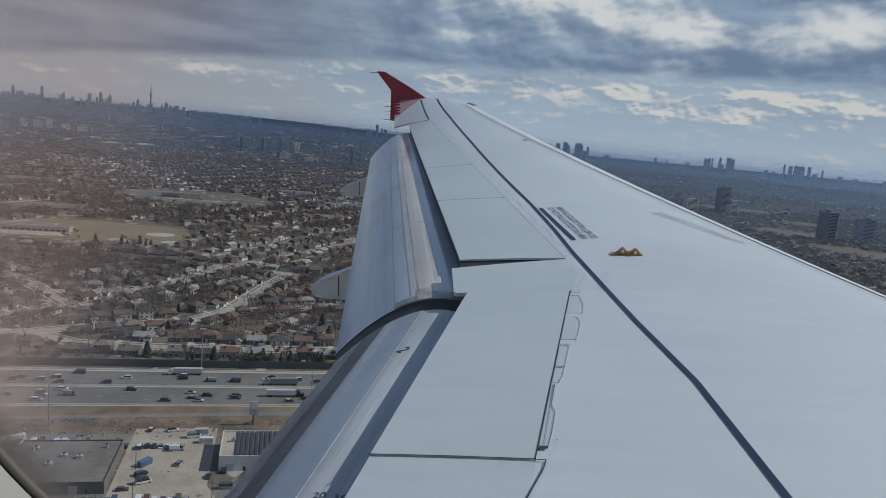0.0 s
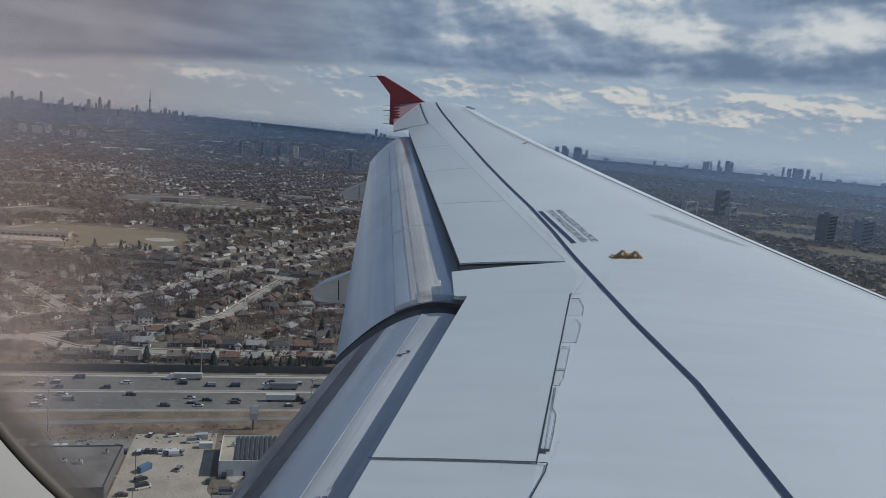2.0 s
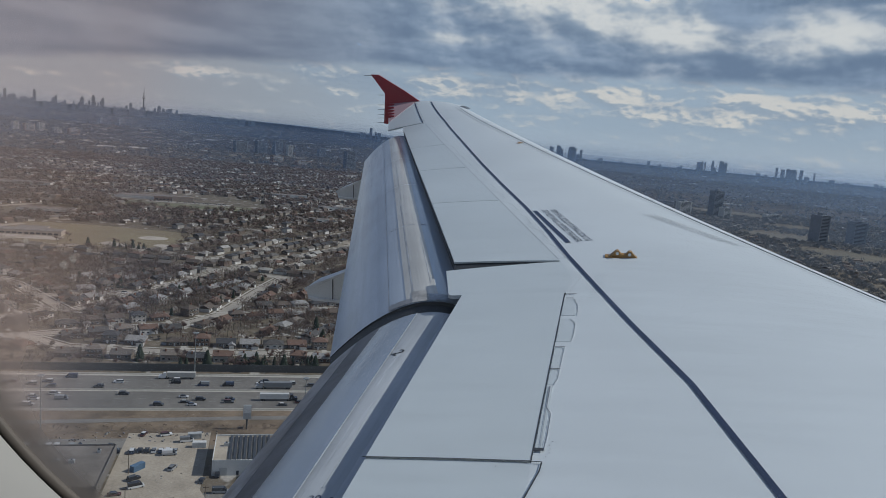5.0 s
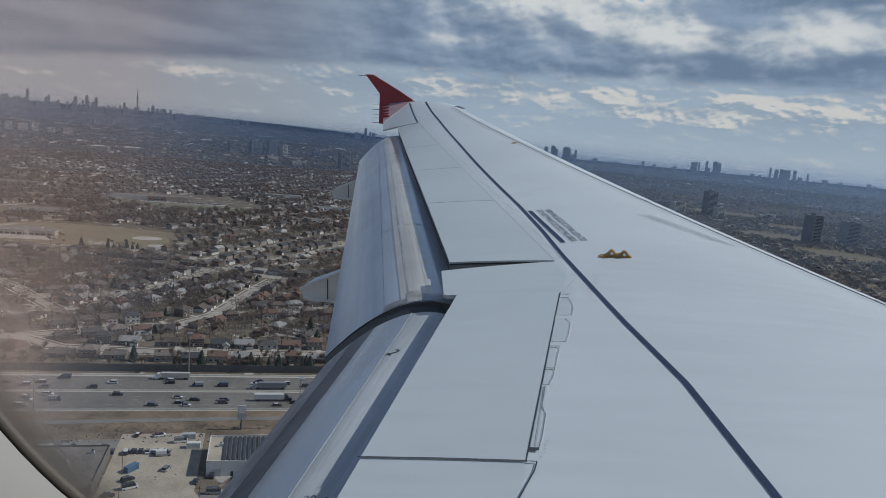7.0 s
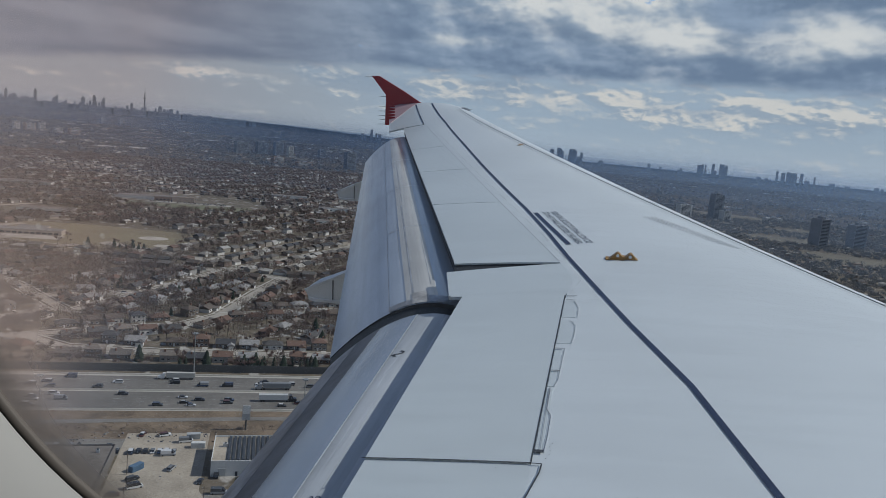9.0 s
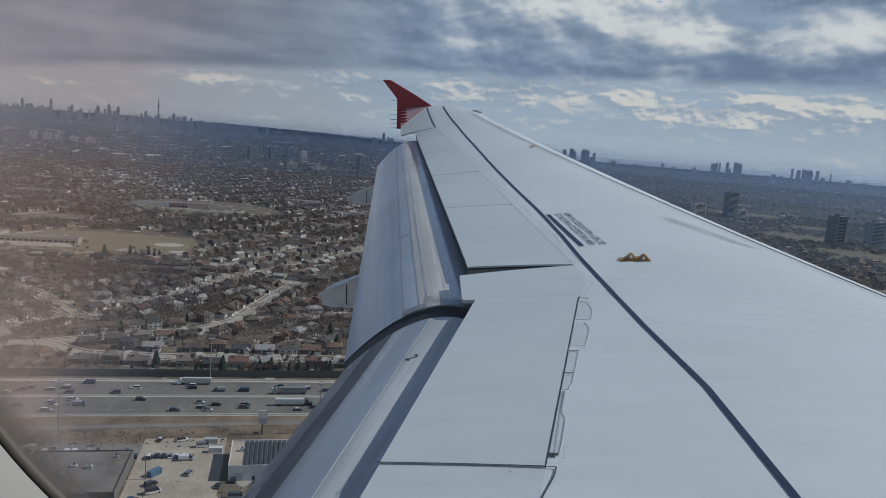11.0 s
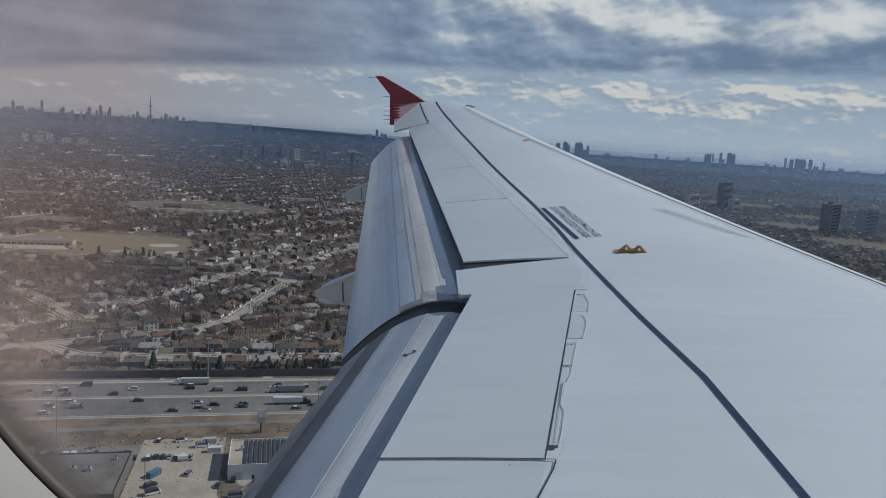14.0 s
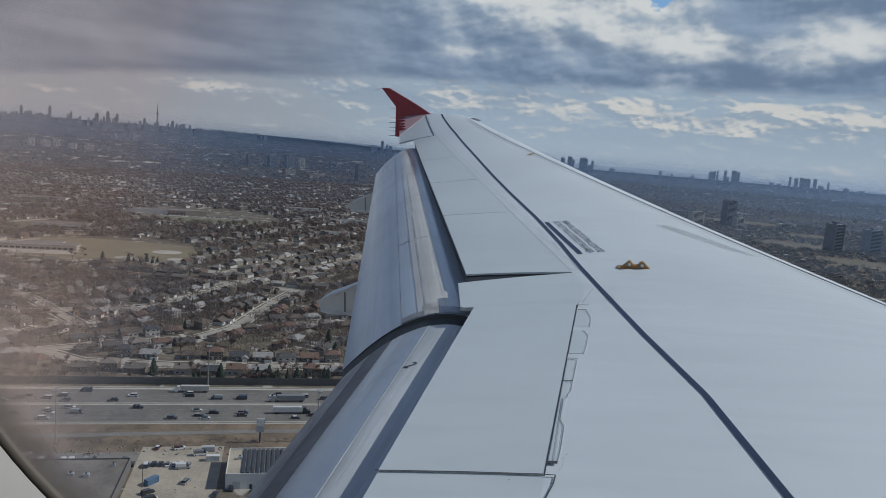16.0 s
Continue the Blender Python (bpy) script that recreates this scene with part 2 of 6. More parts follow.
# ---------------------------------------------------------------- mesh helpers
class Soup:
    """Vertices and faces of one mesh, gathered piece by piece."""

    def __init__(self):
        self.v, self.f, self.m = [], [], []

    def add(self, verts, faces, mat=0):
        o = len(self.v)
        self.v.extend([tuple(q) for q in verts])
        self.f.extend([tuple(i + o for i in q) for q in faces])
        self.m.extend([mat] * len(faces))
        return self

    def box(self, x0, y0, z0, x1, y1, z1, mat=0, taper=0.0):
        a = taper
        v = [(x0, y0, z0), (x1, y0, z0), (x1, y1, z0), (x0, y1, z0), (x0 + a, y0 + a, z1), (x1 - a, y0 + a, z1), (x1 - a, y1 - a, z1), (x0 + a, y1 - a, z1)]
        return self.add(v, [(3, 2, 1, 0), (4, 5, 6, 7), (0, 1, 5, 4), (1, 2, 6, 5), (2, 3, 7, 6), (3, 0, 4, 7)], mat)

    def tube(self, a, b, ra, rb, n=6, mat=0, caps=True):
        a, b = Vector(a), Vector(b)
        d = (b - a).normalized()
        u = d.orthogonal().normalized()
        w = d.cross(u)
        v = []
        for q, r in ((a, ra), (b, rb)):
            for i in range(n):
                t = 2 * math.pi * i / n
                v.append(q + (u * math.cos(t) + w * math.sin(t)) * r)
        f = [(i, (i + 1) % n, n + (i + 1) % n, n + i) for i in range(n)]
        if caps:
            f += [tuple(range(n - 1, -1, -1)), tuple(range(n, 2 * n))]
        return self.add(v, f, mat)

    def prism(self, outline, y0, y1, mat=0):
        """An outline in x and z, drawn out along y."""
        n = len(outline)
        v = [(x, y0, z) for x, z in outline] + [(x, y1, z) for x, z in outline]
        f = [tuple(range(n)), tuple(range(2 * n - 1, n - 1, -1))] + [(i, n + i, n + (i + 1) % n, (i + 1) % n) for i in range(n)]
        return self.add(v, f, mat)

    def grid(self, fn, nu, nv, mat=0):
        v = [fn(i / nu, j / nv) for j in range(nv + 1) for i in range(nu + 1)]
        w = nu + 1
        f = [(j * w + i, j * w + i + 1, (j + 1) * w + i + 1, (j + 1) * w + i) for j in range(nv) for i in range(nu)]
        return self.add(v, f, mat)

    def mesh(self, name, *mats, smooth=False):
        me = bpy.data.meshes.new(name)
        me.from_pydata(self.v, [], self.f)
        for q in mats:
            me.materials.append(q)
        if len(mats) > 1:
            me.polygons.foreach_set("material_index", self.m)
        if smooth:
            me.polygons.foreach_set("use_smooth", [True] * len(me.polygons))
        me.update()
        return me


def part(name, soup, mat, parent, label="", smooth=False):
    """One mesh object under a thing or a part."""
    ob = new(name, soup.mesh(name, *(mat if isinstance(mat, (list, tuple)) else (mat,)), smooth=smooth))
    ob.parent = parent
    if label:
        tagged(ob, label)
    return ob


def thing(name, label, category, m=None, group="", kind=""):
    ob = new(name)
    ob.empty_display_size = 0.5
    if m is not None:
        ob.matrix_world = m
    return tagged(ob, label, category, group, kind)


# ---------------------------------------------------------------- the wing, in its own axes: x forward, y outboard, z up
EYE_IN_WING = Vector((0.7844, 1.7404, 1.7508))
WING_TURN = Matrix(((0.99989, -0.00056, -0.01542), (-0.00160, 0.99028, -0.13911), (0.01535, 0.13911, 0.99016)))
WING_TURN = WING_TURN.to_quaternion().to_matrix()
WING_POSE = Matrix.Translation((0, 0, 150)) @ WING_TURN.to_4x4() @ Matrix.Translation(-EYE_IN_WING)
LE_TAN = math.tan(radians(27.3))


def x_le(y):
    return 3.3 - LE_TAN * (y - 6.4)


def x_te(y):
    return -0.6 - 0.305 * max(0.0, y - 6.4)


def z_up(x, y):
    """Height of the upper skin: airfoil, twist and the upward bend of the loaded wing."""
    c = x_le(y) - x_te(y)
    u = min(1.0, max(0.0, (x_le(y) - x) / c))
    s = y - 6.4
    o = max(0.0, s)
    tip = 0.355 * u ** 0.85 * (max(0.0, y - 14.6) / 2.4) ** 2
    return tip + c * 0.169 * math.sqrt(u) * (1 - u) - (0.0126 - 0.0033 * s + 0.0021 * o * o) * (u - 0.4) * c + 0.0016 * o * o


def x_hinge(y):
    if y < 6.4:
        return 0.625
    c = x_le(y) - x_te(y)
    xo = x_le(y) - 0.642 * c
    return xo if y > 7.1 else 0.625 + (xo - 0.625) * (y - 6.4) / 0.7


def x_aft(y):
    """Trailing edge of the spoilers and fixed panels."""
    if y < 6.4:
        return -0.06
    c = x_le(y) - x_te(y)
    return x_le(y) - (0.869 - 0.014 * min(1.0, (y - 6.4) / 0.7)) * c




def slat_u(y):
    """Chord fraction that the leading-edge slats cover."""
    return 0.145 - 0.0058 * (16.0 - y)


TIP = 17.0
wing = thing("aircraft_wing", "white swept airliner wing with lowered flaps and red tip fence", "wing", WING_POSE)


def patch(y0, y1, xa, xb, lift=0.0, thick=0.02, nu=10, nv=12, slant=0.0):
    """A skin panel between two edges given as functions of y, with a thickness."""
    s = Soup()
    top = lambda i, j: (lambda y: (lambda x: (x, y, z_up(x, y) + lift))(xa(y) + (xb(y) - xa(y)) * i))(y0 + (y1 - slant * i - y0) * j)
    low = lambda i, j: (lambda q: (q[0], q[1], q[2] - thick))(top(i, j))
    s.grid(lambda i, j: top(1 - i, j), nu, nv)
    s.grid(low, nu, nv)
    for e in (0, 1):
        s.grid(lambda i, j: (top if j else low)(e, i) if e else (top if j else low)(e, 1 - i), nv, 1)
        s.grid(lambda i, j: (top if j else low)(1 - i if e else i, e), nu, 1)
    return s


x_slat = lambda y: x_le(y) - slat_u(y) * (x_le(y) - x_te(y))
part("upper_skin", patch(1.9, TIP, lambda y: x_slat(y) - 0.004, lambda y: x_hinge(y) + 0.006, 0.0, 0.03, 26, 90), WHITE, wing, smooth=False)


def lower(i, j):
    y = 1.9 + (TIP - 1.9) * j
    c = x_le(y) - x_te(y)
    u = 0.02 + 0.80 * i
    x = x_le(y) - u * c
    return (x, y, z_up(x, y) - 0.04 - c * 0.30 * math.sqrt(u) * max(0.0, 0.92 - u))


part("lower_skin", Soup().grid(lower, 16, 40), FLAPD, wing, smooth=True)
# sheet added under the spoilers; its dark colour gives the gaps their shade
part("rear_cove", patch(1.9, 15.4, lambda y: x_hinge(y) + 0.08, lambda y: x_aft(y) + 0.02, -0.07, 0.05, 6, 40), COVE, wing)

# plate added below the seam of the spoiler and the shroud to stop sunlight
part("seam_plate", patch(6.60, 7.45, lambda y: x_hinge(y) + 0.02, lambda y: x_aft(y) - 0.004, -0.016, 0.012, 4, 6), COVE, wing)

# spoilers and the fixed panels between them
BAYS = [("inboard_panel", 1.95, 4.318), ("spoiler", 4.325, 6.375), ("shroud_panel", 6.383, 7.066), ("spoiler", 7.075, 9.06), ("spoiler", 9.075, 10.935),
        ("spoiler", 10.95, 12.86), ("spoiler", 12.875, 15.28)]
for nm, ya, yb in BAYS:
    lift = {"spoiler": 0.006, "shroud_panel": 0.0, "inboard_panel": 0.0}[nm]
    aft = (lambda y: x_aft(y) - 0.07) if nm == "shroud_panel" else x_aft
    fixed = nm != "spoiler"
    ob = part(nm, patch(ya, yb, (lambda y: x_hinge(y) + 0.0058) if fixed else (lambda y: x_hinge(y) + 0.001), aft, 0.0 if fixed else lift, 0.026 if fixed else 0.014, 8, 24, 0.17 if nm == "shroud_panel" else 0.0), PANEL, wing, "pale grey painted spoiler panel" if nm == "spoiler" else "")

x_ail = lambda y: x_le(y) - 0.655 * (x_le(y) - x_te(y))
part("aileron", patch(15.36, 16.93, lambda y: x_ail(y) - 0.012, x_te, 0.0, 0.03, 8, 14), PANEL, wing)
part("tip_skin", patch(15.30, TIP, x_hinge, lambda y: x_ail(y), 0.0, 0.03, 3, 12), WHITE, wing)

# leading-edge slats wrapped round the nose
for ya, yb in ((1.95, 4.2), (4.22, 6.9), (6.92, 9.6), (9.62, 12.3), (12.32, 14.9), (14.92, 16.9)):
    def nose(i, j, ya=ya, yb=yb):
        y = ya + (yb - ya) * j
        c = x_le(y) - x_te(y)
        a = i * 1.5
        if a < 1:
            u = slat_u(y) * (1 - a) ** 2
            x = x_le(y) - u * c
            return (x, y, z_up(x, y) + 0.004 * (1 - a))
        b = (a - 1) / 0.5
        u = slat_u(y) * 0.8 * b * b
        x = x_le(y) - u * c
        return (x, y, z_up(x_le(y), y) - c * 0.11 * math.sqrt(u))
    part("slat", Soup().grid(nose, 18, 20), WHITE, wing, smooth=True)
part("slat_gap", patch(1.95, 16.9, lambda y: x_slat(y) + 0.03, lambda y: x_slat(y) - 0.05, -0.012, 0.01, 1, 60), SLATG, wing)


def stripe(points, width, lift=0.004):
    """A painted line or groove that follows the skin."""
    s = Soup()
    for (xa, ya), (xb, yb) in zip(points, points[1:]):
        n = max(1, int(math.hypot(xb - xa, yb - ya) / 0.25))
        d = Vector((xb - xa, yb - ya)).normalized()
        o = Vector((-d.y, d.x)) * width / 2
        def strip(i, j):
            x, y = xa + (xb - xa) * j + o.x * (1 - 2 * i), ya + (yb - ya) * j + o.y * (1 - 2 * i)
            return (x, y, z_up(x, y) + lift)
        s.grid(strip, 1, n)
    return s


SEAM = [(1.95, 2.4), (1.542, 4.093), (1.300, 5.085), (1.038, 5.863), (0.874, 6.39), (0.59, 7.231), (0.391, 7.879), (0.08, 8.803), (-0.318, 9.895), (-0.744, 11.095), (-1.342, 12.831), (-2.175, 15.19), (-2.804, 16.725), (-2.88, 16.93)]
part("walkway_line", stripe(SEAM, 0.031), LINE, wing, "dark navy painted walkway line")
part("walkway_bar", stripe([(0.196, 8.622), (0.581, 7.56)], 0.038), LINE, wing)
part("slat_line", stripe([(x_slat(2 + 0.5 * i) - 0.085, 2 + 0.5 * i) for i in range(30)], 0.010, 0.005), SEAL, wing)
part("slat_line", stripe([(x_slat(2 + 0.5 * i) - 0.005, 2 + 0.5 * i) for i in range(30)], 0.009, 0.006), SLATG, wing)


def flap(y0, y1, a, b, nv, split=0.52):
    """A flap: Bezier upper surface from the slot to the trailing edge, with an underside."""
    def prof(t, j):
        q = [[a[k][c] + (b[k][c] - a[k][c]) * j for c in (0, 1)] for k in range(3)]
        return [(1 - t) ** 2 * q[0][c] + 2 * t * (1 - t) * q[1][c] + t * t * q[2][c] for c in (0, 1)]
    up = Soup()
    top = lambda t, j: (lambda p: (p[0], y0 + (y1 - y0) * j, p[1]))(prof(t, j))
    low = lambda t, j: (lambda p: (p[0] + 0.05 * (1 - t), y0 + (y1 - y0) * j, p[1] - 0.004 - 0.13 * (1 - t) * math.sqrt(t + 0.12)))(prof(t, j))
    up.grid(top, 22, nv)
    dn = Soup()
    dn.grid(lambda i, j: low(1 - i, j), 22, nv)
    ends = []
    for e in (0, 1):
        ends.append(Soup().grid(lambda i, j: (top if (j == e) else low)(i, e), 22, 1))
    return up, dn, ends


FL_OUT = (((0.02, -0.12), (-0.45, 0.13), (-1.076, -0.614)), ((-2.80, -0.085), (-3.17, 0.06), (-3.683, -0.605)))
FL_IN = (((0.09, -0.15), (-0.24, 0.10), (-0.845, -0.55)), ((0.07, -0.155), (-0.36, 0.128), (-1.01, -0.595)))
for (fa, fb), ya, yb in ((FL_OUT, 6.52, 15.0), (FL_IN, 1.95, 6.36)):
    up, dn, ends = flap(ya, yb, fa, fb, 40)
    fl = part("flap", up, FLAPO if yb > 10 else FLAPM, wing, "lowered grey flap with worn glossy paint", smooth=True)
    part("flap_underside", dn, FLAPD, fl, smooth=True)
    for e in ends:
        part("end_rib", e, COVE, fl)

def on_flap(a, b, span, t0, t1, y0, y1, lift=0.005, nv=30):
    """A thin strip lying on a flap's upper surface."""
    def fn(i, j):
        t = t0 + (t1 - t0) * i
        w = (y0 + (y1 - y0) * j - span[0]) / (span[1] - span[0])
        q = [[a[k][c] + (b[k][c] - a[k][c]) * w for c in (0, 1)] for k in range(3)]
        p = [(1 - t) ** 2 * q[0][c] + 2 * t * (1 - t) * q[1][c] + t * t * q[2][c] for c in (0, 1)]
        return (p[0], y0 + (y1 - y0) * j, p[1] + lift)
    return Soup().grid(fn, 8, nv)


def seal(i, j):
    p = []
    for a in (FL_IN[1], FL_OUT[0]):
        p.append([(1 - i) ** 2 * a[0][c] + 2 * i * (1 - i) * a[1][c] + i * i * a[2][c] for c in (0, 1)])
    return (p[0][0] + (p[1][0] - p[0][0]) * j, 6.355 + 0.17 * j, p[0][1] + (p[1][1] - p[0][1]) * j - 0.006 - 0.035 * (1 - i))


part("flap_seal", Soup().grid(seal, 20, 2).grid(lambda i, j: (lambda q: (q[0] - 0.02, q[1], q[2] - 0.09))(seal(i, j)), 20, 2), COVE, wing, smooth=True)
part("scuffed_strip", on_flap(*FL_IN, (1.95, 6.36), 0.70, 0.83, 1.95, 6.36), material("scuffed_brown", (0.17, 0.172, 0.185), 0.5, vary=0.4, scale=3), fl, "dark scuffed strip along the flap")
part("bare_strip", on_flap(*FL_IN, (1.95, 6.36), 0.835, 1.0, 1.95, 6.36), material("bare_scuffed", (0.50, 0.505, 0.52), 0.35, vary=0.6, scale=4), fl)

part("flap_joint", on_flap(*FL_IN, (1.95, 6.36), 0.84, 1.0, 4.62, 4.627, 0.006, 1), SEAL, fl)
# added glossy strip, blue in its base colour to stand for reflected sky
BAND = wing_paint("polished_band", (0.62, 0.68, 0.76), 0.22, 0.22, 0.8, (9.0, 0.2, 9.0))
part("polished_band", on_flap(*FL_IN, (1.95, 6.36), 0.46, 0.698, 1.95, 6.36, 0.0035), BAND, fl, "polished strip added along the flap, tinted blue as reflected sky", smooth=True)
part("band_edge", on_flap(*FL_IN, (1.95, 6.36), 0.452, 0.460, 1.95, 6.36, 0.0045), EDGE, fl)
rsc = random.Random(17)
scuffs = Soup()
for i in range(46):
    t0, y0 = rsc.uniform(0.84, 0.985), rsc.uniform(2.6, 6.2)
    q = on_flap(*FL_IN, (1.95, 6.36), t0, t0 + rsc.uniform(0.002, 0.012), y0, y0 + rsc.uniform(0.01, 0.12), 0.0075, 1)
    scuffs.add(q.v, q.f)
tagged(part("scuff_marks", scuffs, material("pale_scuff", (0.50, 0.49, 0.46), 0.5, vary=0.3, scale=20), fl), kind="stuff")
GRIME = material("brown_grime", (0.50, 0.51, 0.53), 0.4, vary=0.5, scale=5, fine=30)
outer = [o for o in wing.children if o.name.startswith("flap") and "seal" not in o.name][0]
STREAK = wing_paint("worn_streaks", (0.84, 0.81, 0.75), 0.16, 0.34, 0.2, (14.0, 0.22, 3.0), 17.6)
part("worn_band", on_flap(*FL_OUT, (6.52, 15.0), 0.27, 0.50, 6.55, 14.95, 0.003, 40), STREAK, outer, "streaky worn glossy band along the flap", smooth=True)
for yy in (8.62, 10.55, 12.5):
    part("flap_seam", on_flap(*FL_OUT, (6.52, 15.0), 0.16, 0.62, yy, yy + 0.016, 0.004, 1), GRIME, outer)
# worn closing plates along the inboard edge of the outer flap
for t0, t1, ya, yb, c in ((0.10, 0.34, 6.525, 6.66, (0.42, 0.46, 0.52)), (0.345, 0.46, 6.525, 6.74, (0.50, 0.48, 0.45)), (0.465, 0.62, 6.525, 6.62, (0.30, 0.30, 0.31))):
    part("edge_plate", on_flap(*FL_OUT, (6.52, 15.0), t0, t1, ya, yb, 0.007, 2), material("worn_plate", c, 0.35, vary=0.5, scale=6, fine=30), outer, "scuffed metal plate at the flap edge")
for t0, t1, y0, y1 in ((0.44, 0.452, 6.75, 9.6), (0.30, 0.306, 6.9, 8.2), (0.43, 0.437, 9.8, 12.1), (0.52, 0.524, 7.4, 8.9)):
    part("chafe_mark", on_flap(*FL_OUT, (6.52, 15.0), t0, t1, y0, y1, 0.0045, 8), GRIME, outer)
for t0, t1 in ((0.615, 0.619),):
    part("flap_seam", on_flap(*FL_OUT, (6.52, 15.0), t0, t1, 6.6, 14.9, 0.003, 40), GRIME, outer)

# red tip fence with static wicks
fence = part("tip_fence", Soup().prism([(-4.241, 0.921), (-4.077, 0.925), (-3.5, 0.63), (-3.17, 0.44), (-3.0, 0.36), (-3.3, 0.0), (-3.77, -0.10), (-3.92, -0.098), (-3.915, 0.539)], 16.98, 17.03), RED, wing, "red upswept wing tip fence")
for z in (0.90, 0.51, 0.30, 0.20, 0.10, 0.02, -0.08):
    xw = -4.24 if z > 0.8 else -3.91
    part("static_wick", Soup().tube((xw + 0.03, 17.0, z), (xw - 0.16, 17.0, z - 0.01), 0.006, 0.004, 5), GAPM, fence)
part("tip_fairing", patch(15.9, 16.97, lambda y: x_te(y) + 0.60 * (y - 15.9) / 1.07 + 0.004, lambda y: x_te(y), 0.006, 0.012, 6, 12), PINK, wing, "pinkish white fairing at the wing tip")
for i in range(5):
    yb = 16.2 + 0.17 * i
    part("fence_bracket", Soup().box(x_te(yb) - 0.02, yb, z_up(x_te(yb), yb) + 0.005, x_te(yb) + 0.12, yb + 0.03, z_up(x_te(yb) + 0.1, yb) + 0.035), RED, wing)

# flap track fairings that show behind the outer flap
for y, ox, oz in ((8.6, 0.0, 0.0), (13.27, -1.43, 0.03)):
    body = [(-2.164, -0.884), (-2.13, -0.985), (-2.06, -1.0), (-1.2, -0.97), (-0.9, -0.60), (-1.0, -0.47), (-1.73, -0.655), (-2.08, -0.82)]
    can = part("flap_track_fairing", Soup().prism([(x + ox, z + oz) for x, z in body], y, y + 0.2), BEIGE, wing, "pale grey pointed flap track fairing")
    part("fairing_rim", Soup().prism([(x + ox, z + oz) for x, z in ((-2.172, -0.875), (-1.73, -0.645), (-1.2, -0.52), (-1.2, -0.54), (-1.73, -0.672), (-2.155, -0.905))], y - 0.02, y - 0.001), EDGE, can)
    part("fairing_rim", Soup().prism([(x + ox, z + oz) for x, z in ((-2.135, -0.985), (-2.06, -1.003), (-1.2, -0.973), (-1.2, -0.945), (-2.05, -0.972), (-2.12, -0.96))], y - 0.02, y - 0.001), EDGE, can)
    part("fairing_panel", Soup().prism([(x + ox, z + oz) for x, z in ((-1.82, -0.955), (-1.3, -0.935), (-1.3, -0.62), (-1.80, -0.735))], y - 0.006, y - 0.001), BEIGE, can)
    part("fairing_seam", Soup().box(-1.86 + ox, y - 0.008, -0.985 + oz, -1.85 + ox, y, -0.72 + oz), GAPM, can)

# hinge covers of the inboard spoiler: a narrow strip with raised outlines
part("hinge_line", stripe([(0.629, 4.33), (0.629, 6.37)], 0.006, 0.0075), GAPM, wing)
part("hinge_line", stripe([(0.655, 4.42), (0.645, 4.99)], 0.003, 0.0055), SEAL, wing)
COVERS = [[(0.693, 6.268), (0.727, 6.138), (0.727, 5.973)], [(0.69, 5.912), (0.724, 5.836), (0.723, 5.645), (0.714, 5.556)],
          [(0.685, 5.475), (0.679, 5.19)], [(0.679, 5.19), (0.678, 5.088), (0.664, 5.015)], [(0.648, 4.997), (0.650, 4.778), (0.674, 4.72), (0.675, 4.532), (0.670, 4.415)]]
for pts in COVERS:
    ys = [q[1] for q in pts]
    xm = max(q[0] for q in pts) - 0.012
    cv = part("hinge_cover", patch(min(ys), max(ys), lambda y: xm, lambda y: 0.634, 0.002, 0.004, 2, 4), PANEL, wing)
    part("cover_edge", stripe(pts, 0.0025, 0.0055), SLATG if len(pts) == 5 else SEAL, cv)
    part("cover_edge", stripe([(x + 0.006, y) for x, y in pts], 0.006, 0.0050), EDGE, cv)
for xa, xb, y, w in ((0.632, 0.705, 6.368, 0.007), (0.640, 0.693, 6.275, 0.010), (0.633, 0.686, 5.475, 0.008), (0.626, 0.680, 5.190, 0.008), (0.632, 0.671, 4.410, 0.022), (0.632, 0.672, 4.317, 0.006)):
    part("hinge_seam", stripe([(xa, y), (xb, y)], w, 0.008), GAPM, wing)
part("panel_seam", stripe([(0.672, 4.317), (0.668, 4.252), (0.62, 4.02), (0.30, 3.3)], 0.006, 0.006), GAPM, wing)
part("aileron_line", stripe([(x_ail(15.4) - 0.004, 15.4), (x_ail(16.15) - 0.004, 16.15), (x_ail(16.9) - 0.004, 16.9)], 0.016, 0.006), LINE, wing)
part("panel_seam", stripe([(-0.075, 4.321), (0.628, 4.321)], 0.007, 0.0075), GAPM, wing)
part("hinge_line", stripe([(x_hinge(7.1 + 0.8 * i) + 0.004, 7.1 + 0.8 * i) for i in range(11)], 0.006, 0.0075), SEAL, wing)
# scalloped hinge covers ahead of the outboard spoilers
for ya, yb in ((7.09, 9.06), (9.08, 10.93), (10.96, 12.85), (12.88, 15.2)):
    for q in range(4):
        y0, y1 = ya + (yb - ya) * (q + 0.06) / 4, ya + (yb - ya) * (q + 0.94) / 4
        hump = [(x_hinge(y0) + 0.012, y0), (x_hinge(y0 + 0.05) + 0.085, y0 + 0.05), (x_hinge(y1 - 0.14) + 0.095, y1 - 0.14), (x_hinge(y1 - 0.04) + 0.055, y1 - 0.04), (x_hinge(y1) + 0.012, y1)]
        part("cover_edge", stripe(hump, 0.004, 0.005), SEAL, wing)

# rows of fastener heads, stains and scuffs on the skin
rvt = random.Random(9)
dots = Soup()


def dot(x, y, r):
    dots.add([(x + r * math.cos(q), y + r * math.sin(q), z_up(x + r * math.cos(q), y + r * math.sin(q)) + 0.0045) for q in (0, 1.05, 2.09, 3.14, 4.19, 5.24)], [tuple(range(6))])


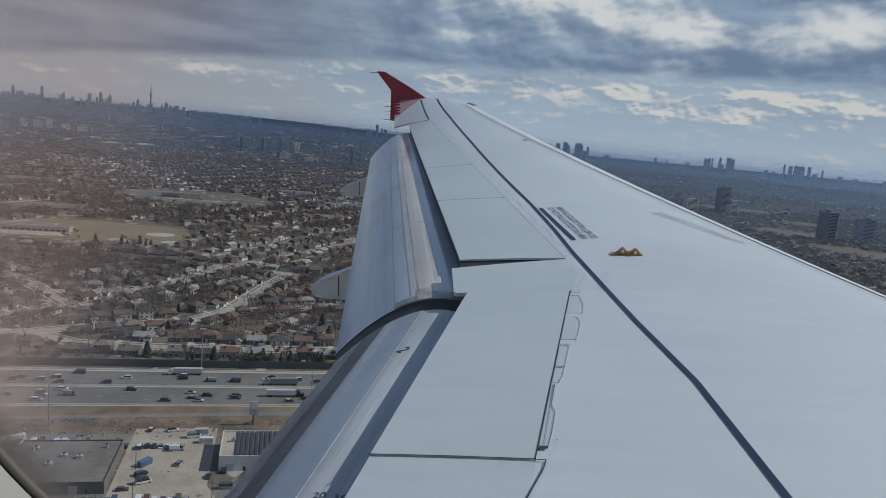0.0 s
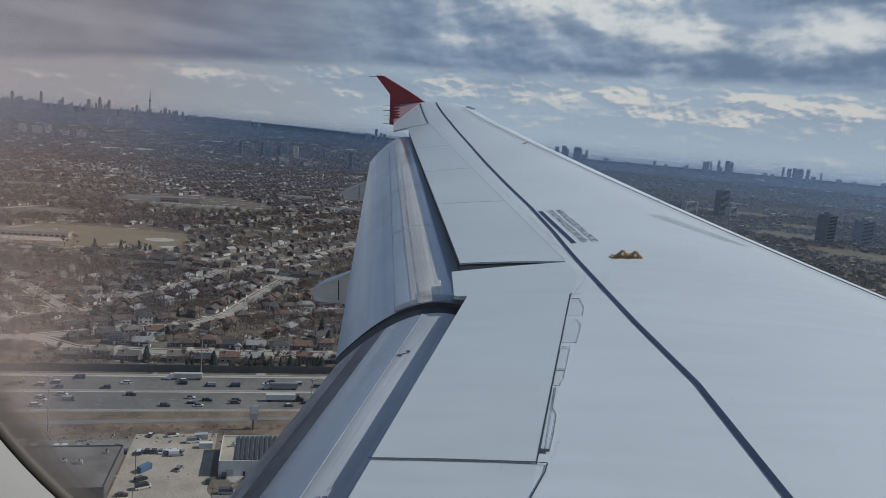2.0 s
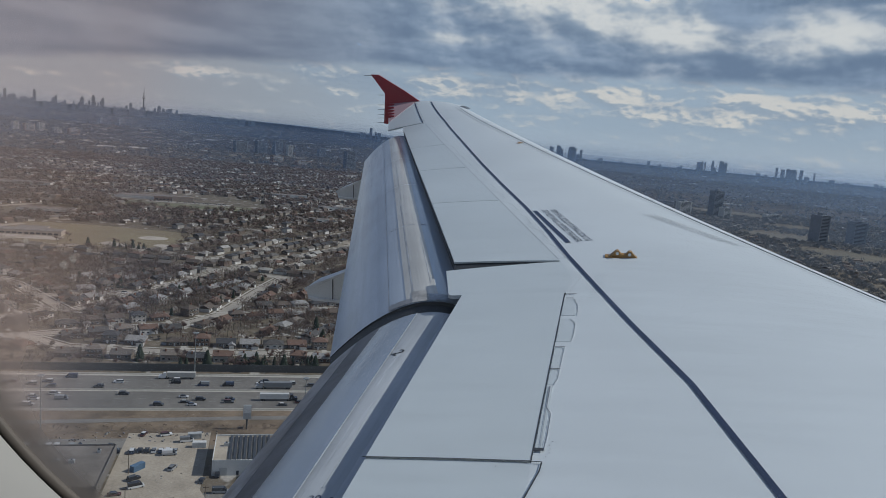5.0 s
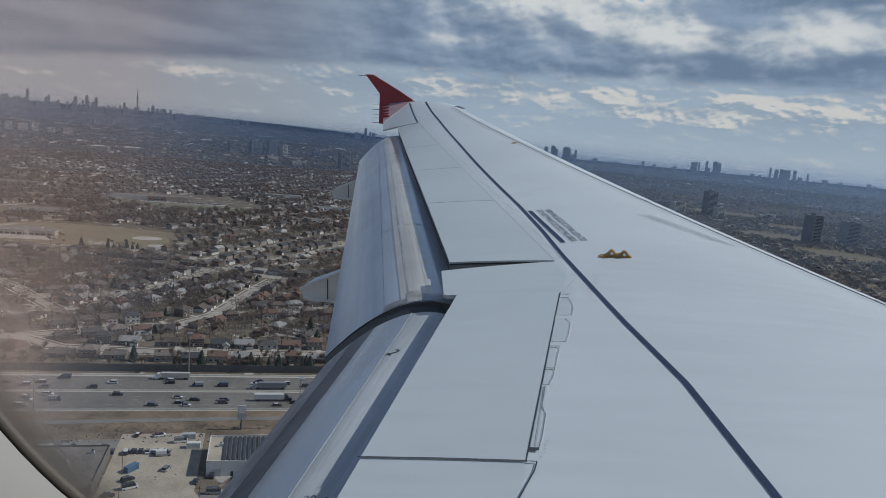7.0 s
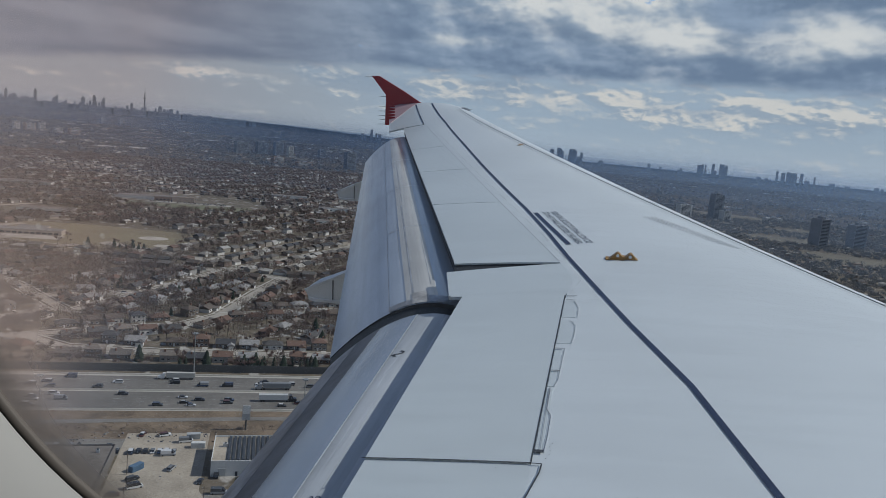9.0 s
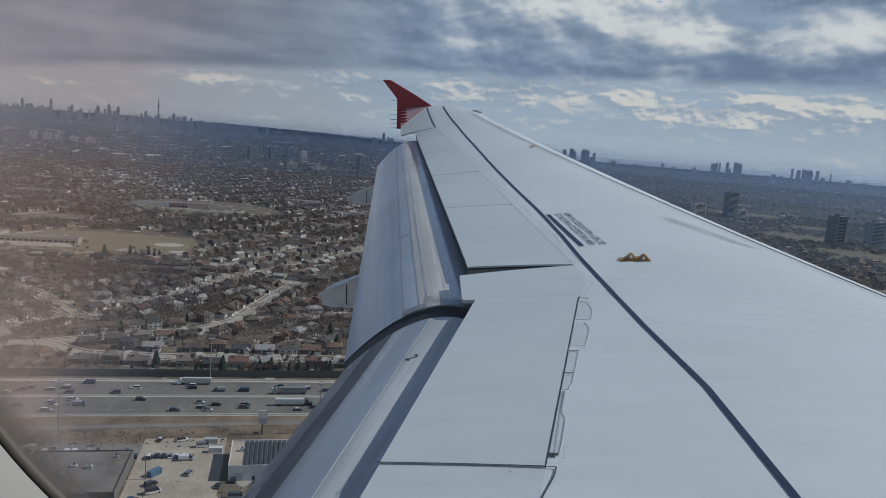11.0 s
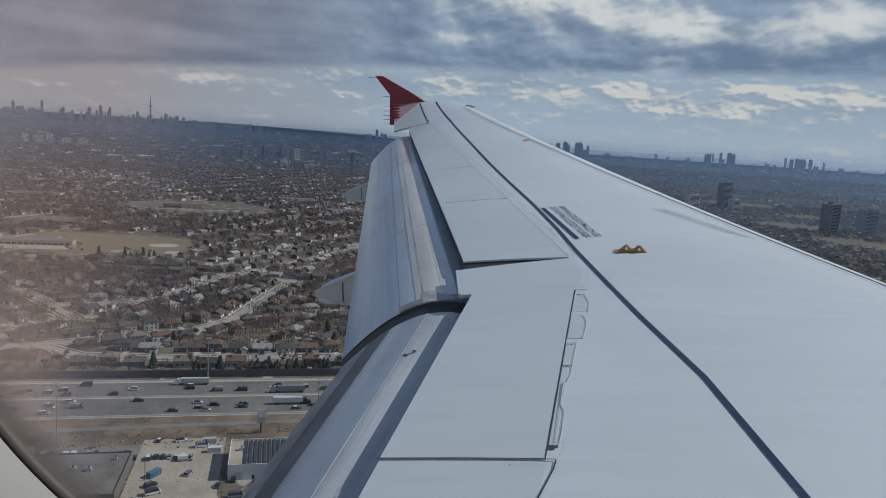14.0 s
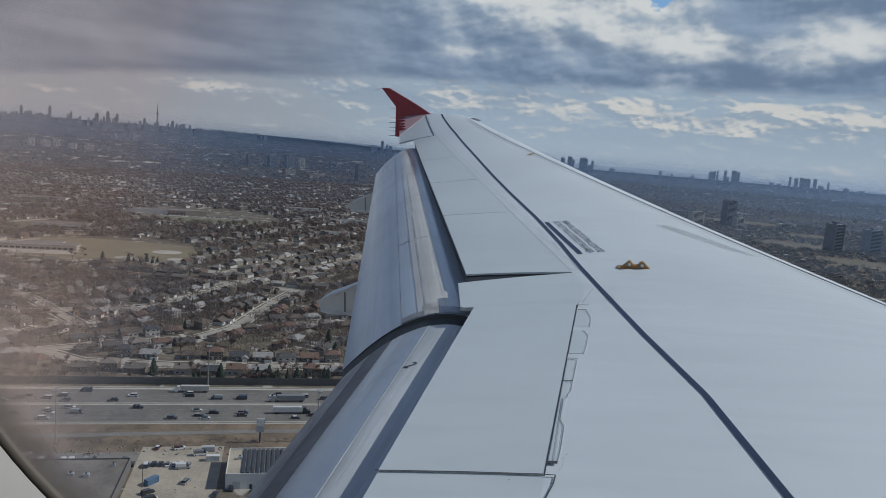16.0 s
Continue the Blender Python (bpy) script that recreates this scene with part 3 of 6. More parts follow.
for i in range(9):
    for j in range(3):
        dot(0.80 + 0.02 * j + 0.004 * i, 6.30 + 0.055 * i, 0.0035)
for i in range(14):
    dot(0.66 + 0.004 * i, 6.42 + 0.02 * i, 0.003)
for i in range(5):
    dot(0.56 + rvt.uniform(-0.03, 0.03), 4.40 + 0.06 * i * rvt.random(), 0.0035)
    dot(0.69 + rvt.uniform(-0.01, 0.02), 4.36 + 0.03 * i, 0.003)
for i in range(110):
    dot(rvt.uniform(-0.1, 2.2), rvt.uniform(4.0, 9.5), rvt.uniform(0.001, 0.0035))
tagged(part("fastener_heads", dots, GAPM, wing), kind="stuff")
for xa, ya, xb, yb, w in ((-0.50, 12.75, -0.46, 12.95, 0.05), ):
    part("stain", stripe([(xa, ya), (xb, yb)], w, 0.0075), BRONZE if w == 0.05 else EDGE, wing)
# thin seams across the outboard spoilers
for yy in (8.05, 10.0, 11.9, 14.1):
    part("panel_seam", stripe([(x_hinge(yy) + 0.02, yy), (x_hinge(yy) + 0.09, yy)], 0.006, 0.005), SEAL, wing)
nav = Soup().grid(lambda i, j: (x_le(16.75) - 0.30 * i + 0.03, 16.55 + 0.42 * j, z_up(x_le(16.75) - 0.02, 16.75) + 0.02 + 0.05 * math.sin(math.pi * j) * math.sin(math.pi * i)), 8, 8)
part("tip_light", nav, GLASSY, wing, "smoked tip light cover at the leading edge", smooth=True)

# escape-rope fitting
br = Soup()
hump = [(0.0, 0.0), (0.03, 0.026), (0.048, 0.046), (0.062, 0.052), (0.076, 0.044), (0.09, 0.026), (0.11, 0.023), (0.125, 0.026), (0.14, 0.044), (0.154, 0.05), (0.168, 0.044), (0.185, 0.024), (0.215, 0.0)]
br.prism([(0.90 + x, 0.215 + z + 0.04 * (x)) for x, z in hump], 7.19, 7.235)
br.box(0.875, 7.175, 0.205, 1.13, 7.245, 0.219)
fit_ob = part("rope_fitting", br, BRONZE, wing, "worn yellow bronze rope fitting on the wing")
for xx in (0.962, 1.054):
    part("eye", Soup().tube((xx, 7.185, 0.247), (xx, 7.24, 0.246), 0.012, 0.012, 12), WHITE, fit_ob)


def lettering(text, x, y, size, ang, mat, parent, name="lettering", wide=1.0, z=None, tilt=None):
    cu = bpy.data.curves.new(name, "FONT")
    cu.body, cu.size, cu.align_x, cu.align_y = text, size, "CENTER", "CENTER"
    tmp = new(name + "_curve", cu)
    me = bpy.data.meshes.new_from_object(tmp)
    bpy.data.objects.remove(tmp)
    bm = bmesh.new()
    bm.from_mesh(me)
    ca, sa = math.cos(ang), math.sin(ang)
    for v in bm.verts:
        px, py = v.co.x * wide, v.co.y
        X, Y = x + px * ca - py * sa, y + px * sa + py * ca
        v.co = (X, Y, (z_up(X, Y) + 0.004) if z is None else z(X, Y))
    bm.to_mesh(me)
    bm.free()
    me.materials.clear()
    me.materials.append(mat)
    ob = new(name, me)
    ob.parent = parent
    return ob


bar_dir = math.atan2(7.56 - 8.618, 0.571 - 0.186)
bx, by = (0.186 + 0.571) / 2, (8.618 + 7.56) / 2
nx, ny = -math.sin(bar_dir), math.cos(bar_dir)
lettering("DO NOT WALK OUTSIDE THIS AREA", bx + 0.10 * nx, by + 0.10 * ny, 0.085, bar_dir, LINE, wing, wide=0.80)
lettering("DO NOT WALK OUTSIDE THIS AREA", bx + 0.19 * nx, by + 0.19 * ny, 0.085, bar_dir + math.pi, LINE, wing, wide=0.80)

def z_flap(X, Y):
    lo, hi = 0.0, 1.0
    w = (Y - 1.95) / 4.41
    q = [[FL_IN[0][k][c] + (FL_IN[1][k][c] - FL_IN[0][k][c]) * w for c in (0, 1)] for k in range(3)]
    for _ in range(30):
        t = (lo + hi) / 2
        if (1 - t) ** 2 * q[0][0] + 2 * t * (1 - t) * q[1][0] + t * t * q[2][0] > X:
            lo = t
        else:
            hi = t
    return (1 - t) ** 2 * q[0][1] + 2 * t * (1 - t) * q[1][1] + t * t * q[2][1] + 0.0025


for txt, X, Y in (("20", -0.222, 4.16), ("35", -0.135, 4.16)):
    lettering(txt, X, Y, 0.055, 0.15, LINE, wing, "flap_mark", z=z_flap)
lettering("2", -0.305, 5.66, 0.12, -0.74, GAPM, wing, "flap_mark", z=z_flap)

# faint unreadable placard rows by the leading edge
dash = Soup()
rnd = random.Random(5)
for r in range(4):
    t = 0.02 * r
    while t < 0.96 - 0.10 * (r == 3):
        w = rnd.uniform(0.015, 0.06)
        y0, x0 = 8.75 - 0.9 * t, 1.31 + 0.72 * t - 0.048 * r
        dash.add(stripe([(x0, y0), (x0 + 0.72 * w, y0 - 0.9 * w)], 0.013).v[:4], [(0, 1, 3, 2)])
        t += w + 0.014
part("placard_bars", dash, material("faded_grey", (0.52, 0.54, 0.56), 0.6), wing)

# ---------------------------------------------------------------- cabin wall and window round the camera
fus = thing("fuselage_section", "curved white airliner fuselage section around the window", "fuselage", WING_POSE)
shell = Soup()
NA, NX = 48, 72
for s_r, flip in ((1.96, 0), (1.90, 1)):
    pts = [(-14.0 + i / 3.0, s_r * math.cos(2 * math.pi * j / NA), 1.45 + s_r * math.sin(2 * math.pi * j / NA)) for j in range(NA) for i in range(NX + 1)]
    fs = []
    for j in range(NA):
        for i in range(NX):
            q = (j * (NX + 1) + i, j * (NX + 1) + i + 1, ((j + 1) % NA) * (NX + 1) + i + 1, ((j + 1) % NA) * (NX + 1) + i)
            if i in (43, 44) and j in (0, 1, 2, 47):
                continue
            fs.append(q[::-1] if flip else q)
    shell.add(pts, fs)
for xe in (-14.0, 10.0):
    shell.add([(xe, 1.96 * math.cos(2 * math.pi * j / NA), 1.45 + 1.96 * math.sin(2 * math.pi * j / NA)) for j in range(NA)], [tuple(range(NA))])
part("shell", shell, wing_paint("fuselage_white", (0.72, 0.73, 0.74), 0.4), fus)

WX, WZ, WHW, WHH, WR = 0.7604, 1.8049, 0.119, 0.169, 0.09


def round_rect(hw, hh, r, n=10):
    pts = []
    for cx, cz, a0 in ((hw - r, hh - r, 0), (-hw + r, hh - r, 90), (-hw + r, -hh + r, 180), (hw - r, -hh + r, 270)):
        for i in range(n + 1):
            a = radians(a0 + 90 * i / n)
            pts.append((cx + r * math.cos(a), cz + r * math.sin(a)))
    return pts


def ring(profile):
    """Loops of a window surround: (outset, y) pairs swept round the rounded rectangle."""
    s = Soup()
    loops = []
    for o, y in profile:
        loops.append([(WX + x, y, WZ + z) for x, z in round_rect(WHW + o, WHH + o, WR + o, 26)])
    n = len(loops[0])
    v = [q for l in loops for q in l]
    f = [(k * n + i, k * n + (i + 1) % n, (k + 1) * n + (i + 1) % n, (k + 1) * n + i) for k in range(len(loops) - 1) for i in range(n)]
    return s.add(v, f)


win = thing("cabin_window", "oval aircraft cabin window with scratched dusty pane", "window", WING_POSE)
part("window_reveal", ring([(0.30, 1.795), (0.10, 1.797), (0.075, 1.803), (0.045, 1.820), (0.020, 1.842), (0.006, 1.857), (0.002, 1.8625), (0.0006, 1.8645)]), LINING, win, smooth=True)
part("outer_frame", ring([(0.003, 1.8690), (0.045, 1.90), (0.30, 1.90)]), SEAL, win)
part("window_seal", ring([(0.003, 1.8646), (0.0006, 1.8646), (-0.0004, 1.8655), (-0.0006, 1.8665), (0.003, 1.8668)]), material("seal_dark", (0.16, 0.14, 0.125), 0.7), win, smooth=True)


def pane_material():
    m = bpy.data.materials.new("dusty_pane")
    m.use_nodes = True
    t = m.node_tree
    t.nodes.clear()
    k = Nodes(t)
    co = k.n("ShaderNodeTexCoord").outputs["Object"]
    sp = k.n("ShaderNodeSeparateXYZ")
    k.put(sp.inputs[0], co)
    x, y, z = sp.outputs
    wob = k.math("MULTIPLY", k.math("SUBTRACT", k.noise(co, 14.0, 4), 0.5), 0.02)
    lean = k.math("MULTIPLY", k.math("SUBTRACT", 1.756, z), 0.5)
    xs = k.math("ADD", k.math("ADD", x, wob), lean)
    smear = k.math("SUBTRACT", 1.0, k.ramp01(xs, 0.700, 0.738))
    deep = k.math("SUBTRACT", 1.0, k.ramp01(k.math("ADD", x, wob), 0.655, 0.690))
    dust = k.ramp01(k.noise(co, 30.0, 6), 0.45, 0.8)
    low = k.math("MULTIPLY", smear, k.math("SUBTRACT", 1.0, k.ramp01(z, 1.66, 1.735)))
    fac = k.math("ADD", 0.02, k.math("MULTIPLY", smear, k.math("MULTIPLY_ADD", dust, 0.11, 0.11)))
    fac = k.math("ADD", fac, k.math("ADD", k.math("MULTIPLY", low, 0.14), k.math("MULTIPLY", deep, k.math("MULTIPLY_ADD", dust, 0.13, 0.08))))
    tr = k.n("ShaderNodeBsdfTransparent")
    k.put(tr.inputs[0], k.mix(smear, (1.0, 1.0, 1.0), (0.99, 0.858, 0.815)))
    tl = k.n("ShaderNodeBsdfTranslucent")
    k.put(tl.inputs[0], k.mix(smear, (0.50, 0.60, 0.74), (0.88, 0.675, 0.57)))
    mx = k.n("ShaderNodeMixShader")
    k.put(mx.inputs[0], fac), k.put(mx.inputs[1], tr.outputs[0]), k.put(mx.inputs[2], tl.outputs[0])
    # brown rim painted along the rounded lower corner for the frame's dark blurred edge
    cx, cz = k.math("MINIMUM", k.math("SUBTRACT", x, WX - WHW + WR), 0.0), k.math("MINIMUM", k.math("SUBTRACT", z, WZ - WHH + WR), 0.0)
    rad = k.math("SQRT", k.math("ADD", k.math("MULTIPLY", cx, cx), k.math("MULTIPLY", cz, cz)))
    rim = k.math("MULTIPLY", k.ramp01(rad, WR - 0.011, WR - 0.001), 0.82)
    rim_brown = k.n("ShaderNodeBsdfDiffuse")
    k.put(rim_brown.inputs[0], (0.27, 0.23, 0.20))
    dtl = k.n("ShaderNodeBsdfTranslucent")
    k.put(dtl.inputs[0], (0.30, 0.255, 0.22))
    dm, out = k.n("ShaderNodeMixShader"), k.n("ShaderNodeMixShader")
    dm.inputs[0].default_value = 0.5
    k.put(dm.inputs[1], rim_brown.outputs[0]), k.put(dm.inputs[2], dtl.outputs[0])
    k.put(out.inputs[0], rim), k.put(out.inputs[1], mx.outputs[0]), k.put(out.inputs[2], dm.outputs[0])
    k.put(k.n("ShaderNodeOutputMaterial").inputs[0], out.outputs[0])
    return m


pane = part("pane", Soup().add([(WX + x, 1.867, WZ + z) for x, z in round_rect(WHW + 0.003, WHH + 0.003, WR)], [tuple(range(44))]), pane_material(), win, "dusty acrylic pane with a brownish smear")
pane.visible_shadow = False


def spot_material():
    """A dried water drop: mostly clear, a little pale."""
    m = bpy.data.materials.new("dried_drop")
    m.use_nodes = True
    t = m.node_tree
    t.nodes.clear()
    k = Nodes(t)
    tr, tl, mx = k.n("ShaderNodeBsdfTransparent"), k.n("ShaderNodeBsdfTranslucent"), k.n("ShaderNodeMixShader")
    k.put(tl.inputs[0], (0.80, 0.76, 0.68))
    k.put(mx.inputs[0], k.math("MULTIPLY_ADD", k.noise(k.n("ShaderNodeTexCoord").outputs["Object"], 900.0, 2), 0.25, 0.08))
    k.put(mx.inputs[1], tr.outputs[0]), k.put(mx.inputs[2], tl.outputs[0])
    k.put(k.n("ShaderNodeOutputMaterial").inputs[0], mx.outputs[0])
    return m


DROP = spot_material()
for sx, sz, sr in ((0.6823, 1.7072, 0.0009), (0.6845, 1.7087, 0.0008), (0.6742, 1.7113, 0.0007), (0.6883, 1.7109, 0.0006)):
    drop = part("dried_drop", Soup().add([(sx + sr * math.cos(q * 0.3927), 1.8655, sz + sr * math.sin(q * 0.3927)) for q in range(16)], [tuple(range(16))]), DROP, win)
    drop.visible_shadow = False



# ---------------------------------------------------------------- the land below: s along the motorway, n across it
TH = radians(25.5)
HX, HY = math.cos(TH), math.sin(TH)
ALT, NEAR, RIM = 150.0, 2600.0, 4850.0


DN = -60.0
YARDS = 18.0


def sn(s, n, z=0.0):
    n += YARDS if n < 400 else 0.0     # the yards lie close below the motorway
    return (s * HX - (n + DN) * HY, s * HY + (n + DN) * HX, z)


def to_sn(x, y):
    return x * HX + y * HY, -x * HY + y * HX - DN


def frame_at(s, n, turn=0.0, z=0.0, size=1.0):
    """A pose on the ground, turned from the motorway's direction."""
    return Matrix.Translation(sn(s, n, z)) @ Matrix.Rotation(TH + turn, 4, "Z") @ Matrix.Diagonal((size, size, size, 1))


def squeeze(d):
    """The land past the near part is drawn in towards the rim, seen under the same angles from the aircraft."""
    return d if d <= NEAR else NEAR + (RIM - NEAR) * (1 - math.exp(-(d - NEAR) / (RIM - NEAR)))


def rise(az, d):
    """The far land climbs a little towards the city, away from the lake."""
    t = max(0.0, min(1.0, (d - NEAR) / 9000))
    s = max(0.0, min(1.0, (az - 12) / 13)) * max(0.0, min(1.0, (150 - az) / 60))
    return squeeze(d) * 0.0035 * t * s


def far_pose(az, d, turn=0.0):
    """az: degrees to the left of straight out; d: metres over ground. Returns the pose and the scale there."""
    q = squeeze(d)
    k = q / d
    a = radians(az)
    return Matrix.Translation((-math.sin(a) * q, math.cos(a) * q, ALT * (1 - k) + rise(az, d))) @ Matrix.Rotation(a + turn, 4, "Z") @ Matrix.Diagonal((k, k, k, 1)), k


def polar(x, y):
    return math.degrees(math.atan2(-x, y)), math.hypot(x, y)


def land_material():
    """Winter lawns, bare soil, leaf litter and pale paving in patches; woods further out."""
    m = bpy.data.materials.new("winter_land")
    m.use_nodes = True
    k = Nodes(m.node_tree)
    b = m.node_tree.nodes["Principled BSDF"]
    co = k.n("ShaderNodeTexCoord").outputs["Object"]
    lawn = k.mix(k.ramp01(k.noise(co, 0.05, 5), 0.35, 0.65), (0.125, 0.104, 0.076), (0.19, 0.155, 0.112))
    soil = k.mix(k.ramp01(k.noise(co, 0.11, 6), 0.4, 0.7), lawn, (0.22, 0.185, 0.145))
    pave = k.mix(k.ramp01(k.noise(co, 0.075, 3, 0.4), 0.60, 0.66), soil, (0.44, 0.41, 0.37))
    k.put(b.inputs["Base Color"], k.mix(k.ramp01(k.noise(co, 0.8, 4), 0.2, 0.8), k.mix(1.0, pave, (0.7, 0.7, 0.7), "MULTIPLY"), pave))
    b.inputs["Roughness"].default_value = 0.95
    b.inputs["Specular IOR Level"].default_value = 0.2
    return m


def hazed_plain_material():
    """The far plain: leafless woods with paler roofs and fields, haze of the distance painted into their colour."""
    m = bpy.data.materials.new("far_plain_hazed")
    m.use_nodes = True
    k = Nodes(m.node_tree)
    b = m.node_tree.nodes["Principled BSDF"]
    co = k.n("ShaderNodeTexCoord").outputs["Object"]
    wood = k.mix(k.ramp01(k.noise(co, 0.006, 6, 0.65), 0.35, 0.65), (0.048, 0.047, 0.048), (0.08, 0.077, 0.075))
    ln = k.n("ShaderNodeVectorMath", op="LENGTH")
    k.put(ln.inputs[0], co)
    # haze painted in: warm brown near, dull grey far out
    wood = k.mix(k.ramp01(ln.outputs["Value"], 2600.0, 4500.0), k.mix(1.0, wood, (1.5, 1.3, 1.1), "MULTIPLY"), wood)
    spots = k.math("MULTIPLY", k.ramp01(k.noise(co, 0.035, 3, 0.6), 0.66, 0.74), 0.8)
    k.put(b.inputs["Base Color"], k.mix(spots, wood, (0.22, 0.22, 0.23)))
    b.inputs["Roughness"].default_value = 1.0
    b.inputs["Specular IOR Level"].default_value = 0.0
    return m


LAND = land_material()
FARM = hazed_plain_material()
# lake water with the sky's pale reflection put into its base colour
LAKE = material("lake_sky_sheen", (0.84, 0.89, 0.94), 0.95, vary=0.06, scale=0.002, fine=0.01, thin=0.6)
radii = [0, 150, 300, 600, 1000, 1500, 2000, NEAR] + [NEAR * 1.12 ** i for i in range(1, 28)]
NS = 180


def land_point(az, d):
    q = squeeze(d)
    a = radians(az)
    return (-math.sin(a) * q, math.cos(a) * q, ALT * (1 - q / d) + rise((az + 180) % 360 - 180, d) if d > NEAR else 0.0)


gs = Soup()
for ri, d in enumerate(radii):
    for j in range(NS):
        gs.v.append(land_point(360 * j / NS, max(d, 1.0)))
for ri in range(len(radii) - 1):
    for j in range(NS):
        az = (360 * (j + 0.5) / NS + 180) % 360 - 180
        water = radii[ri] > 15500 + max(0.0, az - 13) * 2300 and -75 < az < 29
        gs.f.append((ri * NS + j, ri * NS + (j + 1) % NS, (ri + 1) * NS + (j + 1) % NS, (ri + 1) * NS + j))
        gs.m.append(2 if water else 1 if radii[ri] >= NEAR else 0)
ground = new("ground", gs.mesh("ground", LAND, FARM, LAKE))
tagged(ground, "flat suburban plain with winter lawns reaching to the lake", "ground", kind="structure")

ASPHALT = material("asphalt", (0.175, 0.162, 0.146), 0.9, vary=0.3, scale=0.03, fine=0.3)
STREET = material("street_asphalt", (0.37, 0.335, 0.285), 0.9, vary=0.2, scale=0.05, fine=0.5)
CONC = material("concrete", (0.46, 0.43, 0.38), 0.85, vary=0.2, scale=0.1, fine=1.0)
GRAVEL = material("pale_gravel", (0.40, 0.345, 0.275), 0.95, vary=0.3, scale=0.07, fine=0.9)
LOT = material("lot_asphalt", (0.21, 0.195, 0.175), 0.9, vary=0.3, scale=0.06, fine=0.6)
DRY = material("dry_grass", (0.185, 0.135, 0.092), 0.95, vary=0.6, scale=0.06, fine=0.9, tint=(0.28, 0.21, 0.145))
PAINT = material("road_paint", (0.42, 0.42, 0.41), 0.7)
WALLM = material("noise_wall", (0.10, 0.098, 0.095), 0.9, vary=0.25, scale=0.1, fine=0.5)


def strip(points, width, z):
    """A ribbon along a line of (s, n) points."""
    s = Soup()
    w = width / 2
    v = []
    for i, (a, b) in enumerate(points):
        p0, p1 = points[max(0, i - 1)], points[min(len(points) - 1, i + 1)]
        d = Vector((p1[0] - p0[0], p1[1] - p0[1])).normalized()
        v += [sn(a + d.y * w, b - d.x * w, z), sn(a - d.y * w, b + d.x * w, z)]
    return s.add(v, [(2 * i, 2 * i + 1, 2 * i + 3, 2 * i + 2)[::-1] for i in range(len(points) - 1)])


def slab(s0, n0, s1, n1, z):
    return Soup().add([sn(s0, n0, z), sn(s1, n0, z), sn(s1, n1, z), sn(s0, n1, z)], [(0, 1, 2, 3)])


def setting(name, soup, mat, label, category):
    ob = new(name, soup.mesh(name, mat))
    return tagged(ob, label, category, kind="structure")


S0, S1 = -1500, 900
setting("road_motorway", slab(S0, 438, S1, 492, 0.10), ASPHALT, "wide grey multi-lane motorway with traffic", "road")
setting("road_shoulder_far", slab(S0, 488.5, S1, 493.5, 0.13), CONC, "pale concrete motorway shoulder below the noise wall", "road")
setting("road_shoulder_near", slab(S0, 436.0, S1, 439.4, 0.13), CONC, "pale concrete motorway shoulder beside the dry verge", "road")
setting("road_median", slab(S0, 463.4, S1, 466.6, 0.13), CONC, "pale concrete strip below the median barrier", "road")
setting("road_ramp", strip([(-420, 396), (-230, 412), (-120, 421), (0, 426), (S1, 428)], 4.6, 0.16), LOT, "narrow grey slip road along the motorway", "road")
setting("ground_verge", slab(S0, 376, S1, 436.5, 0.05), DRY, "brown dry grass verge beside the motorway", "ground")
setting("ground_field", slab(-420, 90, 520, 316, 0.05), DRY, "rough brown winter field of dead grass", "ground")
setting("ground_lot", slab(-57, 318, -20, 390, 0.09), GRAVEL, "pale gravel yard with parked vehicles", "ground")
setting("ground_forecourt", slab(-118, 316.5, 160, 330, 0.07), LOT, "grey asphalt forecourt in front of the buildings", "ground")
setting("ground_yard", slab(-130, 366, -57, 384, 0.08), LOT, "asphalt car yard behind the low building", "ground")
setting("road_access", strip([(-38, 360), (-28, 335), (-20, 315), (-16, 295), (-19, 270), (-40, 240), (-70, 215)], 13.0, 0.14), GRAVEL, "pale curving access road through the field", "road")

# median barrier, lane dashes, noise wall
setting("barrier", Soup().add([sn(s, n, z) for s in (S0, S1) for n, z in ((464.55, 0), (464.85, 0.9), (465.15, 0.9), (465.45, 0))], [(0, 1, 5, 4), (1, 2, 6, 5), (2, 3, 7, 6)]), CONC, "grey concrete median barrier", "barrier")
for nm, n in (("barrier_far", 490.9), ("barrier_near", 437.2)):
    setting(nm, Soup().add([sn(s, n + o, z) for s in (S0, S1) for o, z in ((-0.3, 0), (-0.1, 0.8), (0.1, 0.8), (0.3, 0))], [(0, 1, 5, 4), (1, 2, 6, 5), (2, 3, 7, 6)]), CONC, "low pale barrier at the edge of the motorway", "barrier")
dash = Soup()
for n in (445.2, 449.0, 452.8, 456.6, 471.2, 475.0, 478.8, 482.6):
    for i in range(-40, 30):
        s = i * 12.0
        dash.add(slab(s, n - 0.08, s + 3.5, n + 0.08, 0.125).v, [(0, 1, 2, 3)])
tagged(new("lane_dashes", dash.mesh("lane_dashes", PAINT)), "white painted lane dashes on the motorway", "road marking", kind="stuff")
wall = tagged(new("wall_noise"), "dark grey noise wall of upright panels", "wall", kind="structure")
panel_me = Soup().box(-2.45, -0.12, 0, 2.45, 0.12, 4.6).mesh("panel", WALLM)
post_me = Soup().box(-0.18, -0.2, 0, 0.18, 0.2, 4.9).mesh("post", WALLM)
for i in range(-72, 28):
    for nm, me, o in (("panel", panel_me, 0.0), ("post", post_me, 2.5)):
        ob = new(nm, me)
        ob.parent = wall
        ob.matrix_local = frame_at(i * 5.0 + o, 497.5)

